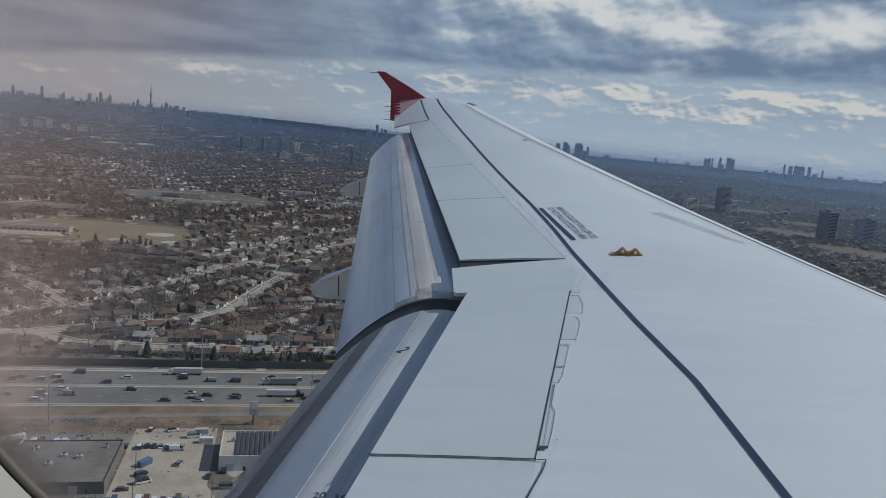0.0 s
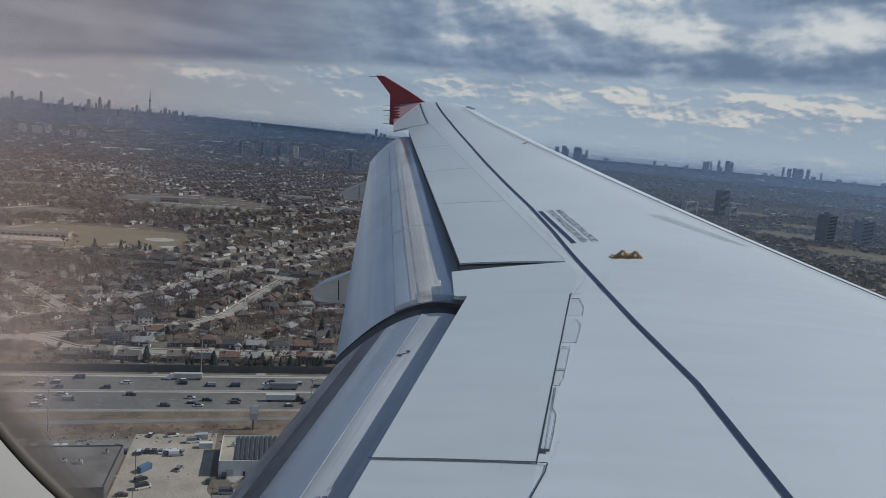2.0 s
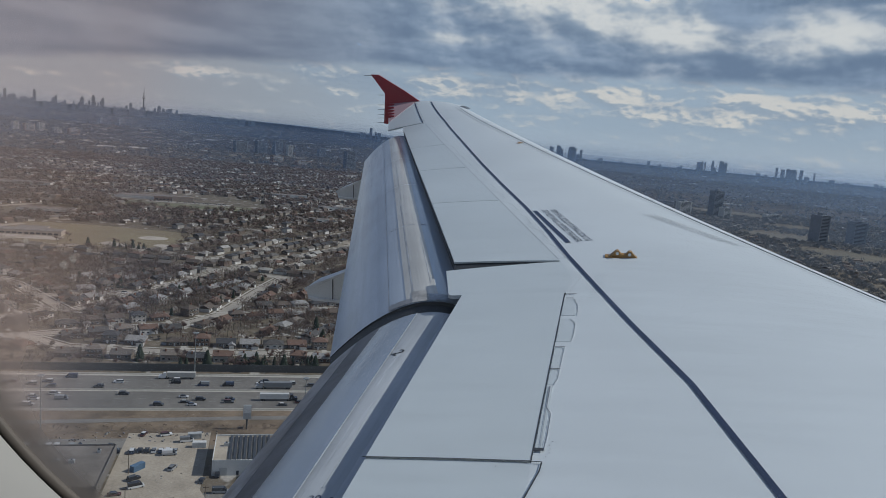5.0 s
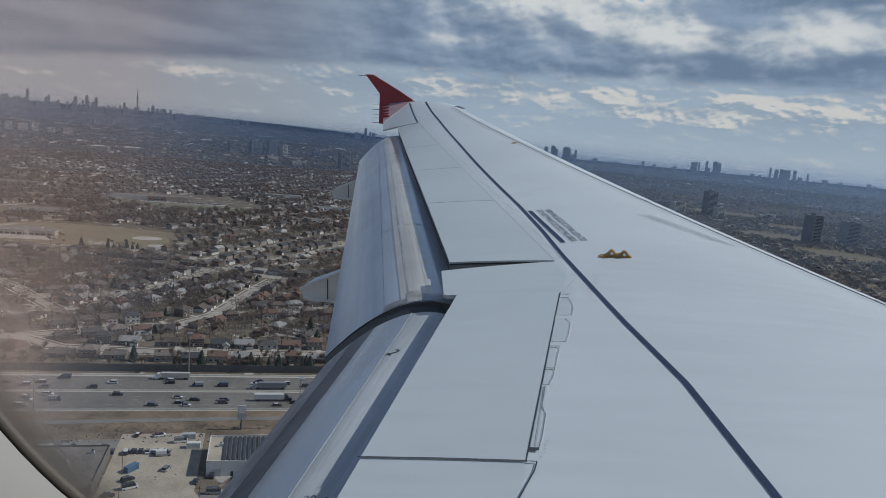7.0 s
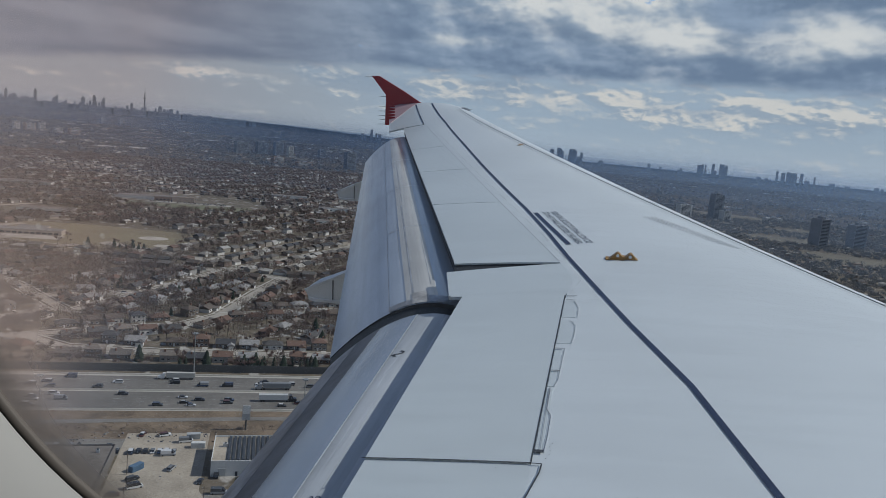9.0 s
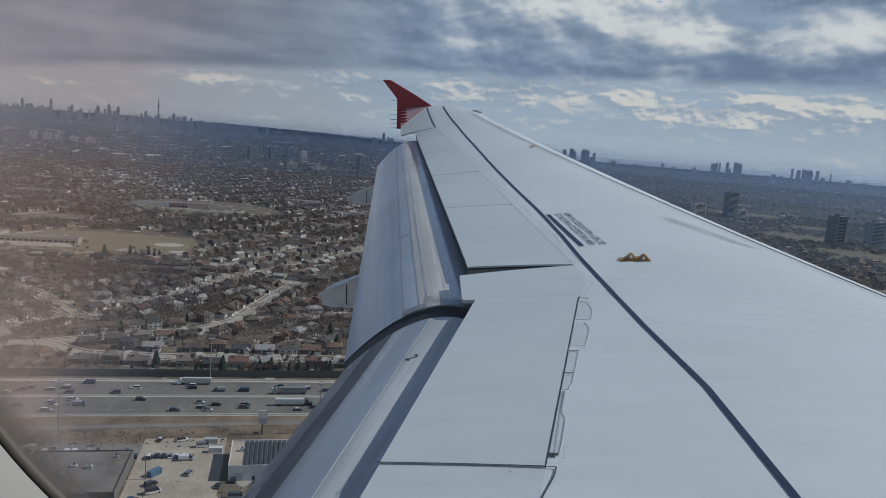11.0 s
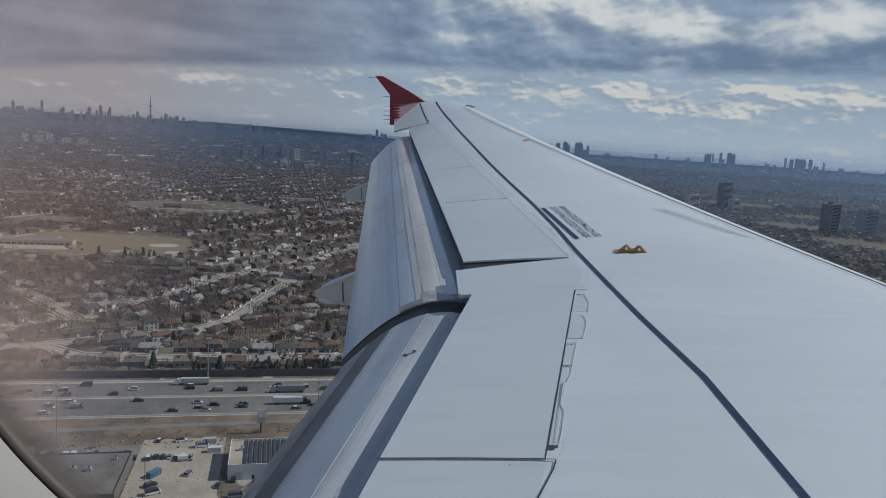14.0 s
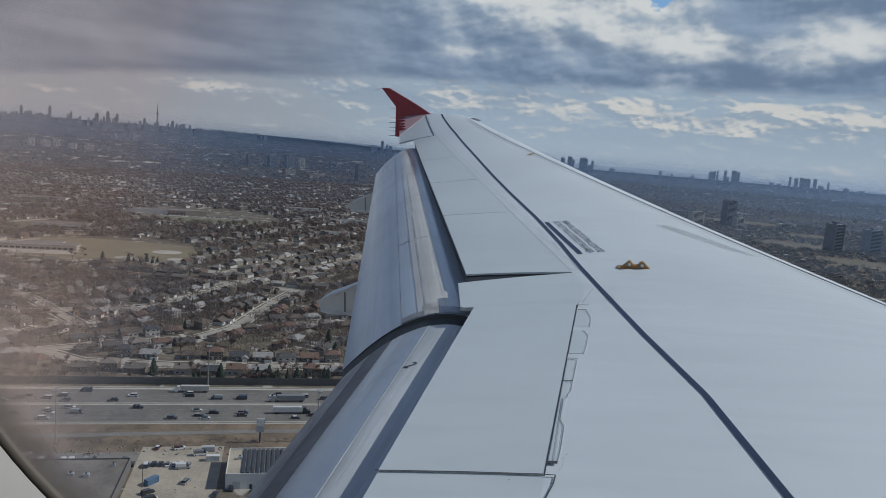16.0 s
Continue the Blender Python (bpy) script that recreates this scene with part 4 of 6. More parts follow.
# streets of the near quarter
NEAR_ST = [[(-330, 505), (-193, 572), (-152, 637), (-137, 628), (-95, 700), (-39, 806), (35, 905), (101, 995), (180, 1110)],
           [(-260, 512), (-200, 540), (-131, 573), (-55, 602), (-30, 633), (59, 660), (200, 700)],
           [(-420, 600), (-222, 659), (-142, 682), (-100, 700)],
           [(-330, 830), (-245, 756), (-199, 715), (-140, 632)],
           [(-300, 870), (-170, 850), (-39, 806), (60, 770), (200, 735)],
           [(-30, 633), (-5, 715), (20, 785)],
           [(-150, 566), (-118, 542), (-60, 536), (60, 536), (200, 538)]]
st_label = "grey residential street between pale kerbs"
for i, st in enumerate(NEAR_ST):
    setting("road_street_%d" % (i + 1), strip(st, 8.5, 0.10 + 0.004 * i), STREET, st_label, "road")
    for sd in (-1, 1):
        off = []
        for j, (a, b) in enumerate(st):
            p0, p1 = st[max(0, j - 1)], st[min(len(st) - 1, j + 1)]
            d = Vector((p1[0] - p0[0], p1[1] - p0[1])).normalized()
            off.append((a + sd * d.y * 6.6, b - sd * d.x * 6.6))
        setting("pavement_street_%d%s" % (i + 1, "a" if sd < 0 else "b"), strip(off, 1.6, 0.14 + 0.004 * i), CONC, "pale concrete pavement beside a street", "pavement")

# the street grid further out
GA = radians(57)
GX, GY = math.cos(GA), math.sin(GA)
LONG, CROSS = 74.0, 230.0


def grid_uv(s, n):
    return s * GX + n * GY, -s * GY + n * GX


def grid_sn(u, v):
    return u * GX - v * GY, u * GY + v * GX


def in_view(x, y):
    """Which stretch of the land the aircraft's window looks on."""
    az, d = polar(x, y)
    if 15.5 < az < 47 and d > 400:
        return 1
    if -21 < az <= 15.5 and d > 950:
        return 2
    return 0


CLEAR = [(-125, 1405, 125), (-310, 1180, 60), (1420, 2090, 120), (1140, 1490, 80), (1075, 1215, 80), (1360, 1721, 70), (900, 1420, 60), (-700, 1750, 90), (-205, 985, 108)]


def is_clear(s, n, grow=0.0):
    return any((s - a) ** 2 + (n - b) ** 2 < (r + grow) ** 2 for a, b, r in CLEAR)


grid_roads = Soup()
for k in range(-60, 60):
    v = k * LONG
    for j in range(-10, 60):
        u = j * 60.0
        s, n = grid_sn(u, v)
        x, y, _ = sn(s, n)
        if n < 830 or math.hypot(x, y) > 2560 or in_view(x, y) != 1 or is_clear(s, n):
            continue
        q = [grid_sn(u + a, v + b) for a, b in ((0, -5.5), (60, -5.5), (60, 5.5), (0, 5.5))]
        grid_roads.add([sn(a, b, 0.12) for a, b in q], [(0, 1, 2, 3)])
for k in range(-20, 30):
    u = k * CROSS
    for j in range(-60, 60):
        v = j * 60.0
        s, n = grid_sn(u, v)
        x, y, _ = sn(s, n)
        if n < 830 or math.hypot(x, y) > 2560 or not in_view(x, y) or (in_view(x, y) == 2 and k % 3) or is_clear(s, n):
            continue
        w = 9 if k % 3 == 0 else 5
        q = [grid_sn(u + a, v + b) for a, b in ((-w, 0), (w, 0), (w, 60), (-w, 60))]
        grid_roads.add([sn(a, b, 0.13) for a, b in q], [(0, 1, 2, 3)])
setting("road_grid", grid_roads, STREET, "grid of grey suburban streets", "road")

TANG = material("tan_meadow", (0.195, 0.165, 0.118), 0.95, vary=0.4, scale=0.02, fine=0.2, tint=(0.16, 0.14, 0.10))
PARK = material("park_grass", (0.27, 0.215, 0.14), 0.95, vary=0.3, scale=0.02, fine=0.25, tint=(0.235, 0.205, 0.12))
for i, (a, b, r) in enumerate(CLEAR[1:]):
    ring_pts = [(a + r * (1.25 + 0.25 * math.sin(3 * q + i)) * math.cos(q) * (1.5 if a > 300 else 1.0), b + r * (0.85 + 0.15 * math.cos(2 * q + i)) * math.sin(q)) for q in [2 * math.pi * j / 28 for j in range(28)]]
    setting("ground_meadow_%d" % (i + 1), Soup().add([sn(s, n, 0.07) for s, n in ring_pts], [tuple(range(28))]), PARK if i == len(CLEAR) - 2 else TANG, "tan winter meadow between trees", "ground")

# translucent sheets added in front of the distance to stand for haze, lit by sun and sky
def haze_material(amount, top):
    m = bpy.data.materials.new("haze_sheet")
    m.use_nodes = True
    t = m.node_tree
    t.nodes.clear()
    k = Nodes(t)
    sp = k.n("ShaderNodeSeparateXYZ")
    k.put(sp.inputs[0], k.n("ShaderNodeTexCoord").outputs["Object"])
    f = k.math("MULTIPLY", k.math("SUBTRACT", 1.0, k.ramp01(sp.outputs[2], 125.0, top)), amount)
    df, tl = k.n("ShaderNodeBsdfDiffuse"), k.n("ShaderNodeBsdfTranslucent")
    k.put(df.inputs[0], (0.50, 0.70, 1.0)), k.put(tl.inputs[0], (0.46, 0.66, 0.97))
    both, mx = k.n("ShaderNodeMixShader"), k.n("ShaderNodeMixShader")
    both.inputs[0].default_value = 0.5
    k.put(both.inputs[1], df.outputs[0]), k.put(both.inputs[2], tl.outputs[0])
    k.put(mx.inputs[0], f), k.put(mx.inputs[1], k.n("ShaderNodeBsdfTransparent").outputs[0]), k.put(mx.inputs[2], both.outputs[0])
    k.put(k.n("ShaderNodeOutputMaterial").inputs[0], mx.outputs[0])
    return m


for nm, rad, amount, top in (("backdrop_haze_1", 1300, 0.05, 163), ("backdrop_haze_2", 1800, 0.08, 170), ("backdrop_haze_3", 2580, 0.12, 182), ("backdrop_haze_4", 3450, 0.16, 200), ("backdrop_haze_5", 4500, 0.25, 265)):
    setting(nm, Soup().grid(lambda i, j: (-math.sin(radians(-40 + 105 * i)) * rad, math.cos(radians(-40 + 105 * i)) * rad, -2 + (top + 2) * j), 48, 1), haze_material(amount, top), "bluish translucent sheet added as haze before the far land", "haze")

# ---------------------------------------------------------------- houses
ROOFM = material("shingle_roof", (0.1, 0.1, 0.1), 0.9, vary=0.3, scale=0.5, fine=4.0,
                 palette=[(0.085, 0.08, 0.078), (0.15, 0.13, 0.115), (0.06, 0.06, 0.065), (0.20, 0.17, 0.145), (0.12, 0.095, 0.078), (0.30, 0.29, 0.28), (0.16, 0.10, 0.075)])
HWALL = material("house_wall", (0.3, 0.3, 0.3), 0.85, vary=0.2, scale=0.8, fine=6.0,
                 palette=[(0.14, 0.095, 0.075), (0.22, 0.19, 0.16), (0.12, 0.09, 0.075), (0.42, 0.40, 0.37), (0.17, 0.14, 0.115), (0.15, 0.125, 0.11), (0.58, 0.57, 0.55)])
TRIMW = material("white_trim", (0.68, 0.68, 0.66), 0.6)
GLASSD = material("dark_window", (0.03, 0.035, 0.045), 0.15)
BRICK = material("chimney_brick", (0.22, 0.11, 0.075), 0.9)


def roof_soup(w, d, z, h, hip, over=0.5):
    x, y = w / 2 + over, d / 2 + over
    r = (w / 2 - d / 2 * 0.9) if hip else x
    v = [(-x, -y, z), (x, -y, z), (x, y, z), (-x, y, z), (-r, 0, z + h), (r, 0, z + h)]
    v += [(a, b, c - 0.22) for a, b, c in v[:4]]
    return Soup().add(v, [(0, 1, 5, 4), (2, 3, 4, 5), (1, 2, 5), (3, 0, 4), (6, 9, 8, 7), (0, 6, 7, 1), (1, 7, 8, 2), (2, 8, 9, 3), (3, 9, 6, 0)])


def house(label, w, d, hgt, rise, hip, wing_side):
    h = thing("house", label, "house", group="suburban houses")
    part("wall", Soup().box(-w / 2, -d / 2, 0, w / 2, d / 2, hgt), HWALL, h)
    part("roof", roof_soup(w, d, hgt, rise, hip), ROOFM, h)
    if wing_side:
        part("garage_wall", Soup().box(w / 2 - 4.6 if wing_side > 0 else -w / 2, -d / 2 - 3.2, 0, w / 2 if wing_side > 0 else -w / 2 + 4.6, -d / 2, 2.7), HWALL, h)
        g = roof_soup(4.6, 4.4, 2.7, 1.3, False, 0.3)
        c = (w / 2 - 2.3) * wing_side
        rot = Soup().add([(c + b, -d / 2 - 1.4 + a, z) for a, b, z in g.v], [q[::-1] for q in g.f])
        part("garage_roof", rot, ROOFM, h)
        part("garage_door", Soup().box(c - 1.6, -d / 2 - 3.26, 0.05, c + 1.6, -d / 2 - 3.19, 2.2), TRIMW, h)
    part("chimney", Soup().box(w * 0.22, d * 0.1, hgt, w * 0.22 + 0.9, d * 0.1 + 0.9, hgt + rise + 0.7), BRICK, h)
    floors = 2 if hgt > 4.5 else 1
    for f in range(floors):
        for i, xx in enumerate((-w * 0.3, w * 0.05, w * 0.33)):
            if wing_side and f == 0 and xx * wing_side > w * 0.2:
                continue
            wz = 1.0 + 2.7 * f
            for sd in (-1, 1):
                yy = sd * (d / 2 + 0.02)
                wn = part("window", Soup().box(xx - 0.95, yy - 0.05, wz, xx + 0.95, yy + 0.05, wz + 1.3), TRIMW, h)
                part("window_pane", Soup().box(xx - 0.8, yy - 0.07, wz + 0.12, xx + 0.8, yy + 0.07, wz + 1.18), GLASSD, wn)
    dx = (w / 2 - 2.3) * (wing_side or 1)
    part("driveway", Soup().box(dx - 1.7, -d / 2 - 11.5, -0.3, dx + 1.7, -d / 2 - (3.3 if wing_side else 0.1), 0.06), CONC, h)
    part("door", Soup().box(-w * 0.12 - 0.5, -d / 2 - 0.06, 0.1, -w * 0.12 + 0.5, -d / 2 + 0.02, 2.2), TRIMW, h)
    return h


KINDS = [house("brick bungalow with a dark hipped shingle roof", 13.0, 9.0, 3.0, 2.2, True, 0),
         house("brick bungalow with a gabled roof and front garage", 12.0, 9.0, 3.0, 2.4, False, 1),
         house("two-storey brick house with a hipped roof", 10.0, 9.0, 5.6, 2.2, True, 0),
         house("side-split house with a gabled roof and garage", 11.5, 8.5, 4.2, 2.3, False, -1)]
rnd = random.Random(11)
spots = []
cells = {}


def taken(x, y, r):
    cx, cy = int(x // 20), int(y // 20)
    for i in (-1, 0, 1):
        for j in (-1, 0, 1):
            for a, b in cells.get((cx + i, cy + j), ()):
                if (a - x) ** 2 + (b - y) ** 2 < r * r:
                    return True
    return False


def near_street(s, n):
    best = 1e9
    for st in NEAR_ST:
        for (a, b), (c, d) in zip(st, st[1:]):
            L2 = (c - a) ** 2 + (d - b) ** 2
            t = max(0, min(1, ((s - a) * (c - a) + (n - b) * (d - b)) / L2))
            best = min(best, math.hypot(s - a - t * (c - a), n - b - t * (d - b)))
    return best


def claim(s, n, turn, r=13.5):
    x, y, _ = sn(s, n)
    if taken(x, y, r):
        return False
    cells.setdefault((int(x // 20), int(y // 20)), []).append((x, y))
    spots.append((s, n, turn))
    return True


for st in NEAR_ST:
    for (a, b), (c, d) in zip(st, st[1:]):
        L = math.hypot(c - a, d - b)
        ang = math.atan2(d - b, c - a)
        for i in range(int(L // 15.5)):
            for sd in (-1, 1):
                for dep in (15.5,):
                    t = (i + 0.5) * 15.5
                    o = dep + rnd.uniform(-1.5, 1.5)
                    s, n = a + (c - a) * t / L - sd * math.sin(ang) * o, b + (d - b) * t / L + sd * math.cos(ang) * o
                    x, y, _ = sn(s, n)
                    if n > 512 and in_view(x, y) and near_street(s, n) > 12 and rnd.random() > 0.06:
                        claim(s, n, ang + (0 if sd > 0 else math.pi) + rnd.uniform(-0.08, 0.08))
for k in range(-60, 60):
    for sd in (-1, 1):
        for j in range(-40, 220):
            u, v = j * 16.5 + rnd.uniform(-1, 1), k * LONG + sd * (15.5 + rnd.uniform(-1.5, 2.5))
            s, n = grid_sn(u, v)
            x, y, _ = sn(s, n)
            if n < 540 or math.hypot(x, y) > 2560 or not in_view(x, y) or is_clear(s, n, 8) or abs((u + CROSS / 2) % CROSS - CROSS / 2) < 12:
                continue
            if n < 1080 and near_street(s, n) < 20:
                continue
            if s > 300 and rnd.random() < 0.45 or rnd.random() < 0.07:
                continue
            claim(s, n, GA + (0 if sd > 0 else math.pi) + rnd.uniform(-0.05, 0.05))
spots.sort(key=lambda q: math.hypot(q[0] + 60, q[1]))
first = {0: True, 1: True, 2: True, 3: True}
for s, n, turn in spots[:150]:
    i = rnd.choice((0, 0, 1, 1, 2, 3))
    m = frame_at(s, n, turn, 0.0)
    if first[i]:
        KINDS[i].matrix_world, first[i] = m, False
    else:
        copy_thing(KINDS[i], m)

FROOF = material("far_shingle", (0.1, 0.1, 0.1), 0.9, vary=0.2, scale=0.3, fine=2.0, island=True,
                 palette=[(0.08, 0.078, 0.076), (0.15, 0.13, 0.115), (0.06, 0.06, 0.065), (0.16, 0.14, 0.125), (0.10, 0.08, 0.068), (0.36, 0.34, 0.31), (0.14, 0.09, 0.07), (0.16, 0.145, 0.13), (0.13, 0.12, 0.11)])
FWALL = material("far_wall", (0.3, 0.3, 0.3), 0.9, vary=0.2, scale=0.3, fine=2.0, island=True,
                 palette=[(0.17, 0.13, 0.11), (0.26, 0.235, 0.20), (0.15, 0.12, 0.10), (0.30, 0.29, 0.27), (0.60, 0.58, 0.55), (0.22, 0.19, 0.16), (0.30, 0.27, 0.235), (0.20, 0.165, 0.14), (0.13, 0.115, 0.105)])
fh = Soup()
for s, n, turn in spots[150:]:
    m = frame_at(s, n, turn)
    w, d = rnd.uniform(10, 14), rnd.uniform(8, 10)
    h = rnd.choice((3.0, 3.2, 4.6, 5.6)) if n > 900 else rnd.choice((3.0, 3.0, 3.2, 5.4))
    b = Soup().box(-w / 2, -d / 2, 0, w / 2, d / 2, h)
    fh.add([m @ Vector(q) for q in b.v], b.f[1:], 0)
    r = roof_soup(w, d, h, rnd.uniform(1.6, 2.5), rnd.random() < 0.5)
    fh.add([m @ Vector(q) for q in r.v], r.f, 1)
    if rnd.random() < 0.5:
        g = Soup().box(-w / 2 + 0.6, -d / 2 - 0.15, 0.4, -w / 2 + rnd.uniform(2.5, 4.5), -d / 2, 2.5)
        fh.add([m @ Vector(q) for q in g.v], g.f, 2)
tagged(new("distant_houses", fh.mesh("distant_houses", FWALL, FROOF, TRIMW)), "rows of small distant suburban houses", "houses", kind="stuff")


# ---------------------------------------------------------------- trees
BARK = material("bare_bark", (0.13, 0.10, 0.08), 0.95, vary=0.4, scale=2.0, fine=12.0)
TWIG = material("bare_twigs", (0.1, 0.08, 0.07), 0.95, vary=0.25, scale=1.0, fine=6.0, thin=0.5, spec=0.1,
                palette=[(0.246, 0.188, 0.164), (0.217, 0.163, 0.144), (0.275, 0.207, 0.180), (0.197, 0.153, 0.133), (0.246, 0.173, 0.149)])
NEEDLE = material("conifer_needles", (0.028, 0.042, 0.026), 0.9, vary=0.4, scale=1.0, fine=5.0)
FTWIG = material("far_twigs", (0.1, 0.08, 0.07), 0.95, vary=0.25, scale=0.2, fine=1.0, island=True, thin=0.5, spec=0.1,
                 palette=[(0.225, 0.166, 0.148), (0.190, 0.143, 0.128), (0.262, 0.192, 0.170), (0.166, 0.135, 0.122), (0.219, 0.160, 0.136), (0.187, 0.155, 0.134), (0.089, 0.095, 0.068)])


# twig colour with the blue-grey of haze mixed in, for woods further off
VTWIG = material("valley_haze_twigs", (0.1, 0.08, 0.07), 0.95, vary=0.25, scale=0.2, fine=1.0, island=True, thin=0.5, spec=0.1,
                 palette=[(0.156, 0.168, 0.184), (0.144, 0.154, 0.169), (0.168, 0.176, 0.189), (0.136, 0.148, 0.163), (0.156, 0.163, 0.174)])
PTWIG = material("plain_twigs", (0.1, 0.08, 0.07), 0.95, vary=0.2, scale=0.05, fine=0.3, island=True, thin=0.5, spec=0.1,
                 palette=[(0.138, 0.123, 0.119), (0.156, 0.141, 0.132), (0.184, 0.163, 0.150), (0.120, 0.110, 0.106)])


def bare_tree(seed, h, spread):
    """A leafless broad tree: tapered trunk, forked limbs and fans of fine twigs."""
    r = random.Random(seed)
    wood, tw = Soup(), Soup()

    def grow(p, d, L, rad, depth):
        q = p + d * L
        wood.tube(p, q, rad, rad * 0.65, 5 if depth > 2 else 3, caps=False)
        if depth == 0:
            for _ in range(36):
                e = (d + Vector((r.uniform(-1, 1), r.uniform(-1, 1), r.uniform(-0.3, 1.0))) * 0.9).normalized()
                a = q - d * L * r.random() * 0.8
                b = a + e * r.uniform(0.9, 2.4)
                w = e.orthogonal().normalized() * r.uniform(0.045, 0.10)
                tw.add([a - w, a + w, b], [(0, 1, 2)])
            return
        for _ in range(r.choice((3, 3, 4)) if depth > 1 else 3):
            e = (d * 0.75 + Vector((r.uniform(-1, 1), r.uniform(-1, 1), r.uniform(-0.1, 0.7))) * spread).normalized()
            grow(p + d * L * r.uniform(0.65, 1.0), e, L * r.uniform(0.6, 0.82), rad * 0.6, depth - 1)

    grow(Vector((0, 0, -0.3)), Vector((r.uniform(-0.08, 0.08), r.uniform(-0.08, 0.08), 1)).normalized(), h * 0.25, h * 0.020, 3)
    t = thing("tree", "leafless broad tree with grey-brown twigs", "tree", group="bare street trees")
    part("trunk", wood, BARK, t)
    part("crown", tw, TWIG, t)
    return t


def conifer(seed, h, girth):
    r = random.Random(seed)
    wood, nd = Soup(), Soup()
    wood.tube((0, 0, -0.3), (0, 0, h * 0.95), h * 0.02, 0.03, 6)
    for i in range(26):
        z = h * (0.08 + 0.9 * i / 26)
        R = h * girth * (1 - (z / h)) ** 0.7 + 0.15
        for j in range(9):
            a = 2 * math.pi * (j / 9 + r.random() * 0.1) + i
            L = R * r.uniform(0.75, 1.2)
            e = Vector((math.cos(a), math.sin(a), -0.25))
            o = Vector((-math.sin(a), math.cos(a), 0)) * L * 0.3
            c = Vector((0, 0, z))
            nd.add([c, c + e * L * 0.6 + o, c + e * L, c + e * L * 0.6 - o, c + e * L * 0.5 + Vector((0, 0, 0.3))], [(0, 1, 4), (1, 2, 4), (2, 3, 4), (3, 0, 4)])
    t = thing("conifer", "dark green pointed conifer", "tree", group="dark conifers")
    part("trunk", wood, BARK, t)
    part("crown", nd, NEEDLE, t)
    return t


rnd = random.Random(23)
TREES = [bare_tree(s, h, sp) for s, h, sp in ((1, 11, 0.75), (2, 13, 0.65), (3, 9, 0.85), (4, 12, 0.8), (5, 10, 0.7))]
CON = [conifer(7, 11, 0.25), conifer(8, 8, 0.40), conifer(9, 9, 0.34)]


def tree_ok(s, n, x, y):
    if n < 500:
        return False
    if n < 1050 and near_street(s, n) < 8.5:
        return False
    if n > 830 and in_view(x, y) == 1:
        u, v = grid_uv(s, n)
        if abs((v + LONG / 2) % LONG - LONG / 2) < 8.5 or abs((u + CROSS / 2) % CROSS - CROSS / 2) < 10:
            return False
    return not is_clear(s, n) and not taken(x, y, 5.6)


count, used = 0, set()
placed = []
while count < 275:
    s, n = rnd.uniform(-420, 160), rnd.uniform(499, 800) if rnd.random() < 0.93 else rnd.uniform(499, 510)
    x, y, _ = sn(s, n)
    if in_view(x, y) != 1 or not tree_ok(s, n, x, y):
        continue
    src = rnd.choice(CON) if rnd.random() < 0.17 else rnd.choice(TREES)
    m = frame_at(s, n, rnd.uniform(0, 6.28)) @ Matrix.Scale(rnd.uniform(0.6, 1.15), 4)
    if src in used:
        c = copy_thing(src, m)
    else:
        used.add(src)
        src.matrix_world = m
    placed.append((x, y))
    count += 1

# shared twig clumps for the woods further off
proto = []
for v in range(40):
    r = random.Random(100 + v)
    vs = []
    quads, fat = ((36, 1.5), (42, 1.3), (16, 1.9), (80, 0.0))[v // 10]
    for i in range(quads):
        a, b = r.uniform(0, 6.283), math.acos(r.uniform(-0.55, 1))
        R = r.uniform(0.55, 1.0)
        c = np.array((math.cos(a) * math.sin(b) * 0.5 * R, math.sin(a) * math.sin(b) * 0.5 * R, 0.58 + 0.42 * R * math.cos(b)))
        d = (c - np.array((0, 0, 0.25))) * 0.8 + np.array((r.uniform(-1, 1), r.uniform(-1, 1), r.uniform(-0.6, 0.6))) * 0.5
        d /= np.linalg.norm(d)
        if fat:
            # twig clumps lie along the crown's surface, only loosely
            d = np.cross(c - np.array((0, 0, 0.5)), (r.uniform(-1, 1), r.uniform(-1, 1), r.uniform(-1, 1))) * 3 + np.array((r.uniform(-1, 1), r.uniform(-1, 1), r.uniform(-1, 1))) * 0.28
            d /= np.linalg.norm(d) + 1e-6
            o = np.cross(d, c - np.array((0, 0, 0.5)))
        else:
            o = np.cross(d, (r.uniform(-1, 1), r.uniform(-1, 1), r.uniform(-1, 1)))
        o /= np.linalg.norm(o) + 1e-6
        L, w = r.uniform(0.07, 0.15) * fat, r.uniform(0.022, 0.05) * fat
        if not fat:
            d = (d + np.array((0, 0, 0.5))) / 1.3
            L, w = r.uniform(0.07, 0.17), r.uniform(0.011, 0.021)
        vs += [c - d * L + o * w * 0.3, c + o * w, c + d * L * 0.6, c - o * w]
    for i in range(3):
        a = 2.1 * i
        w = 0.02
        vs += [np.array((math.cos(a) * w, math.sin(a) * w, 0)), np.array((-math.cos(a) * w, -math.sin(a) * w, 0)), np.array((-math.cos(a) * w * 0.4, -math.sin(a) * w, 0.6)), np.array((math.cos(a) * w, math.sin(a) * w * 0.4, 0.6))]
    proto.append(np.array(vs))
rg = np.random.RandomState(3)


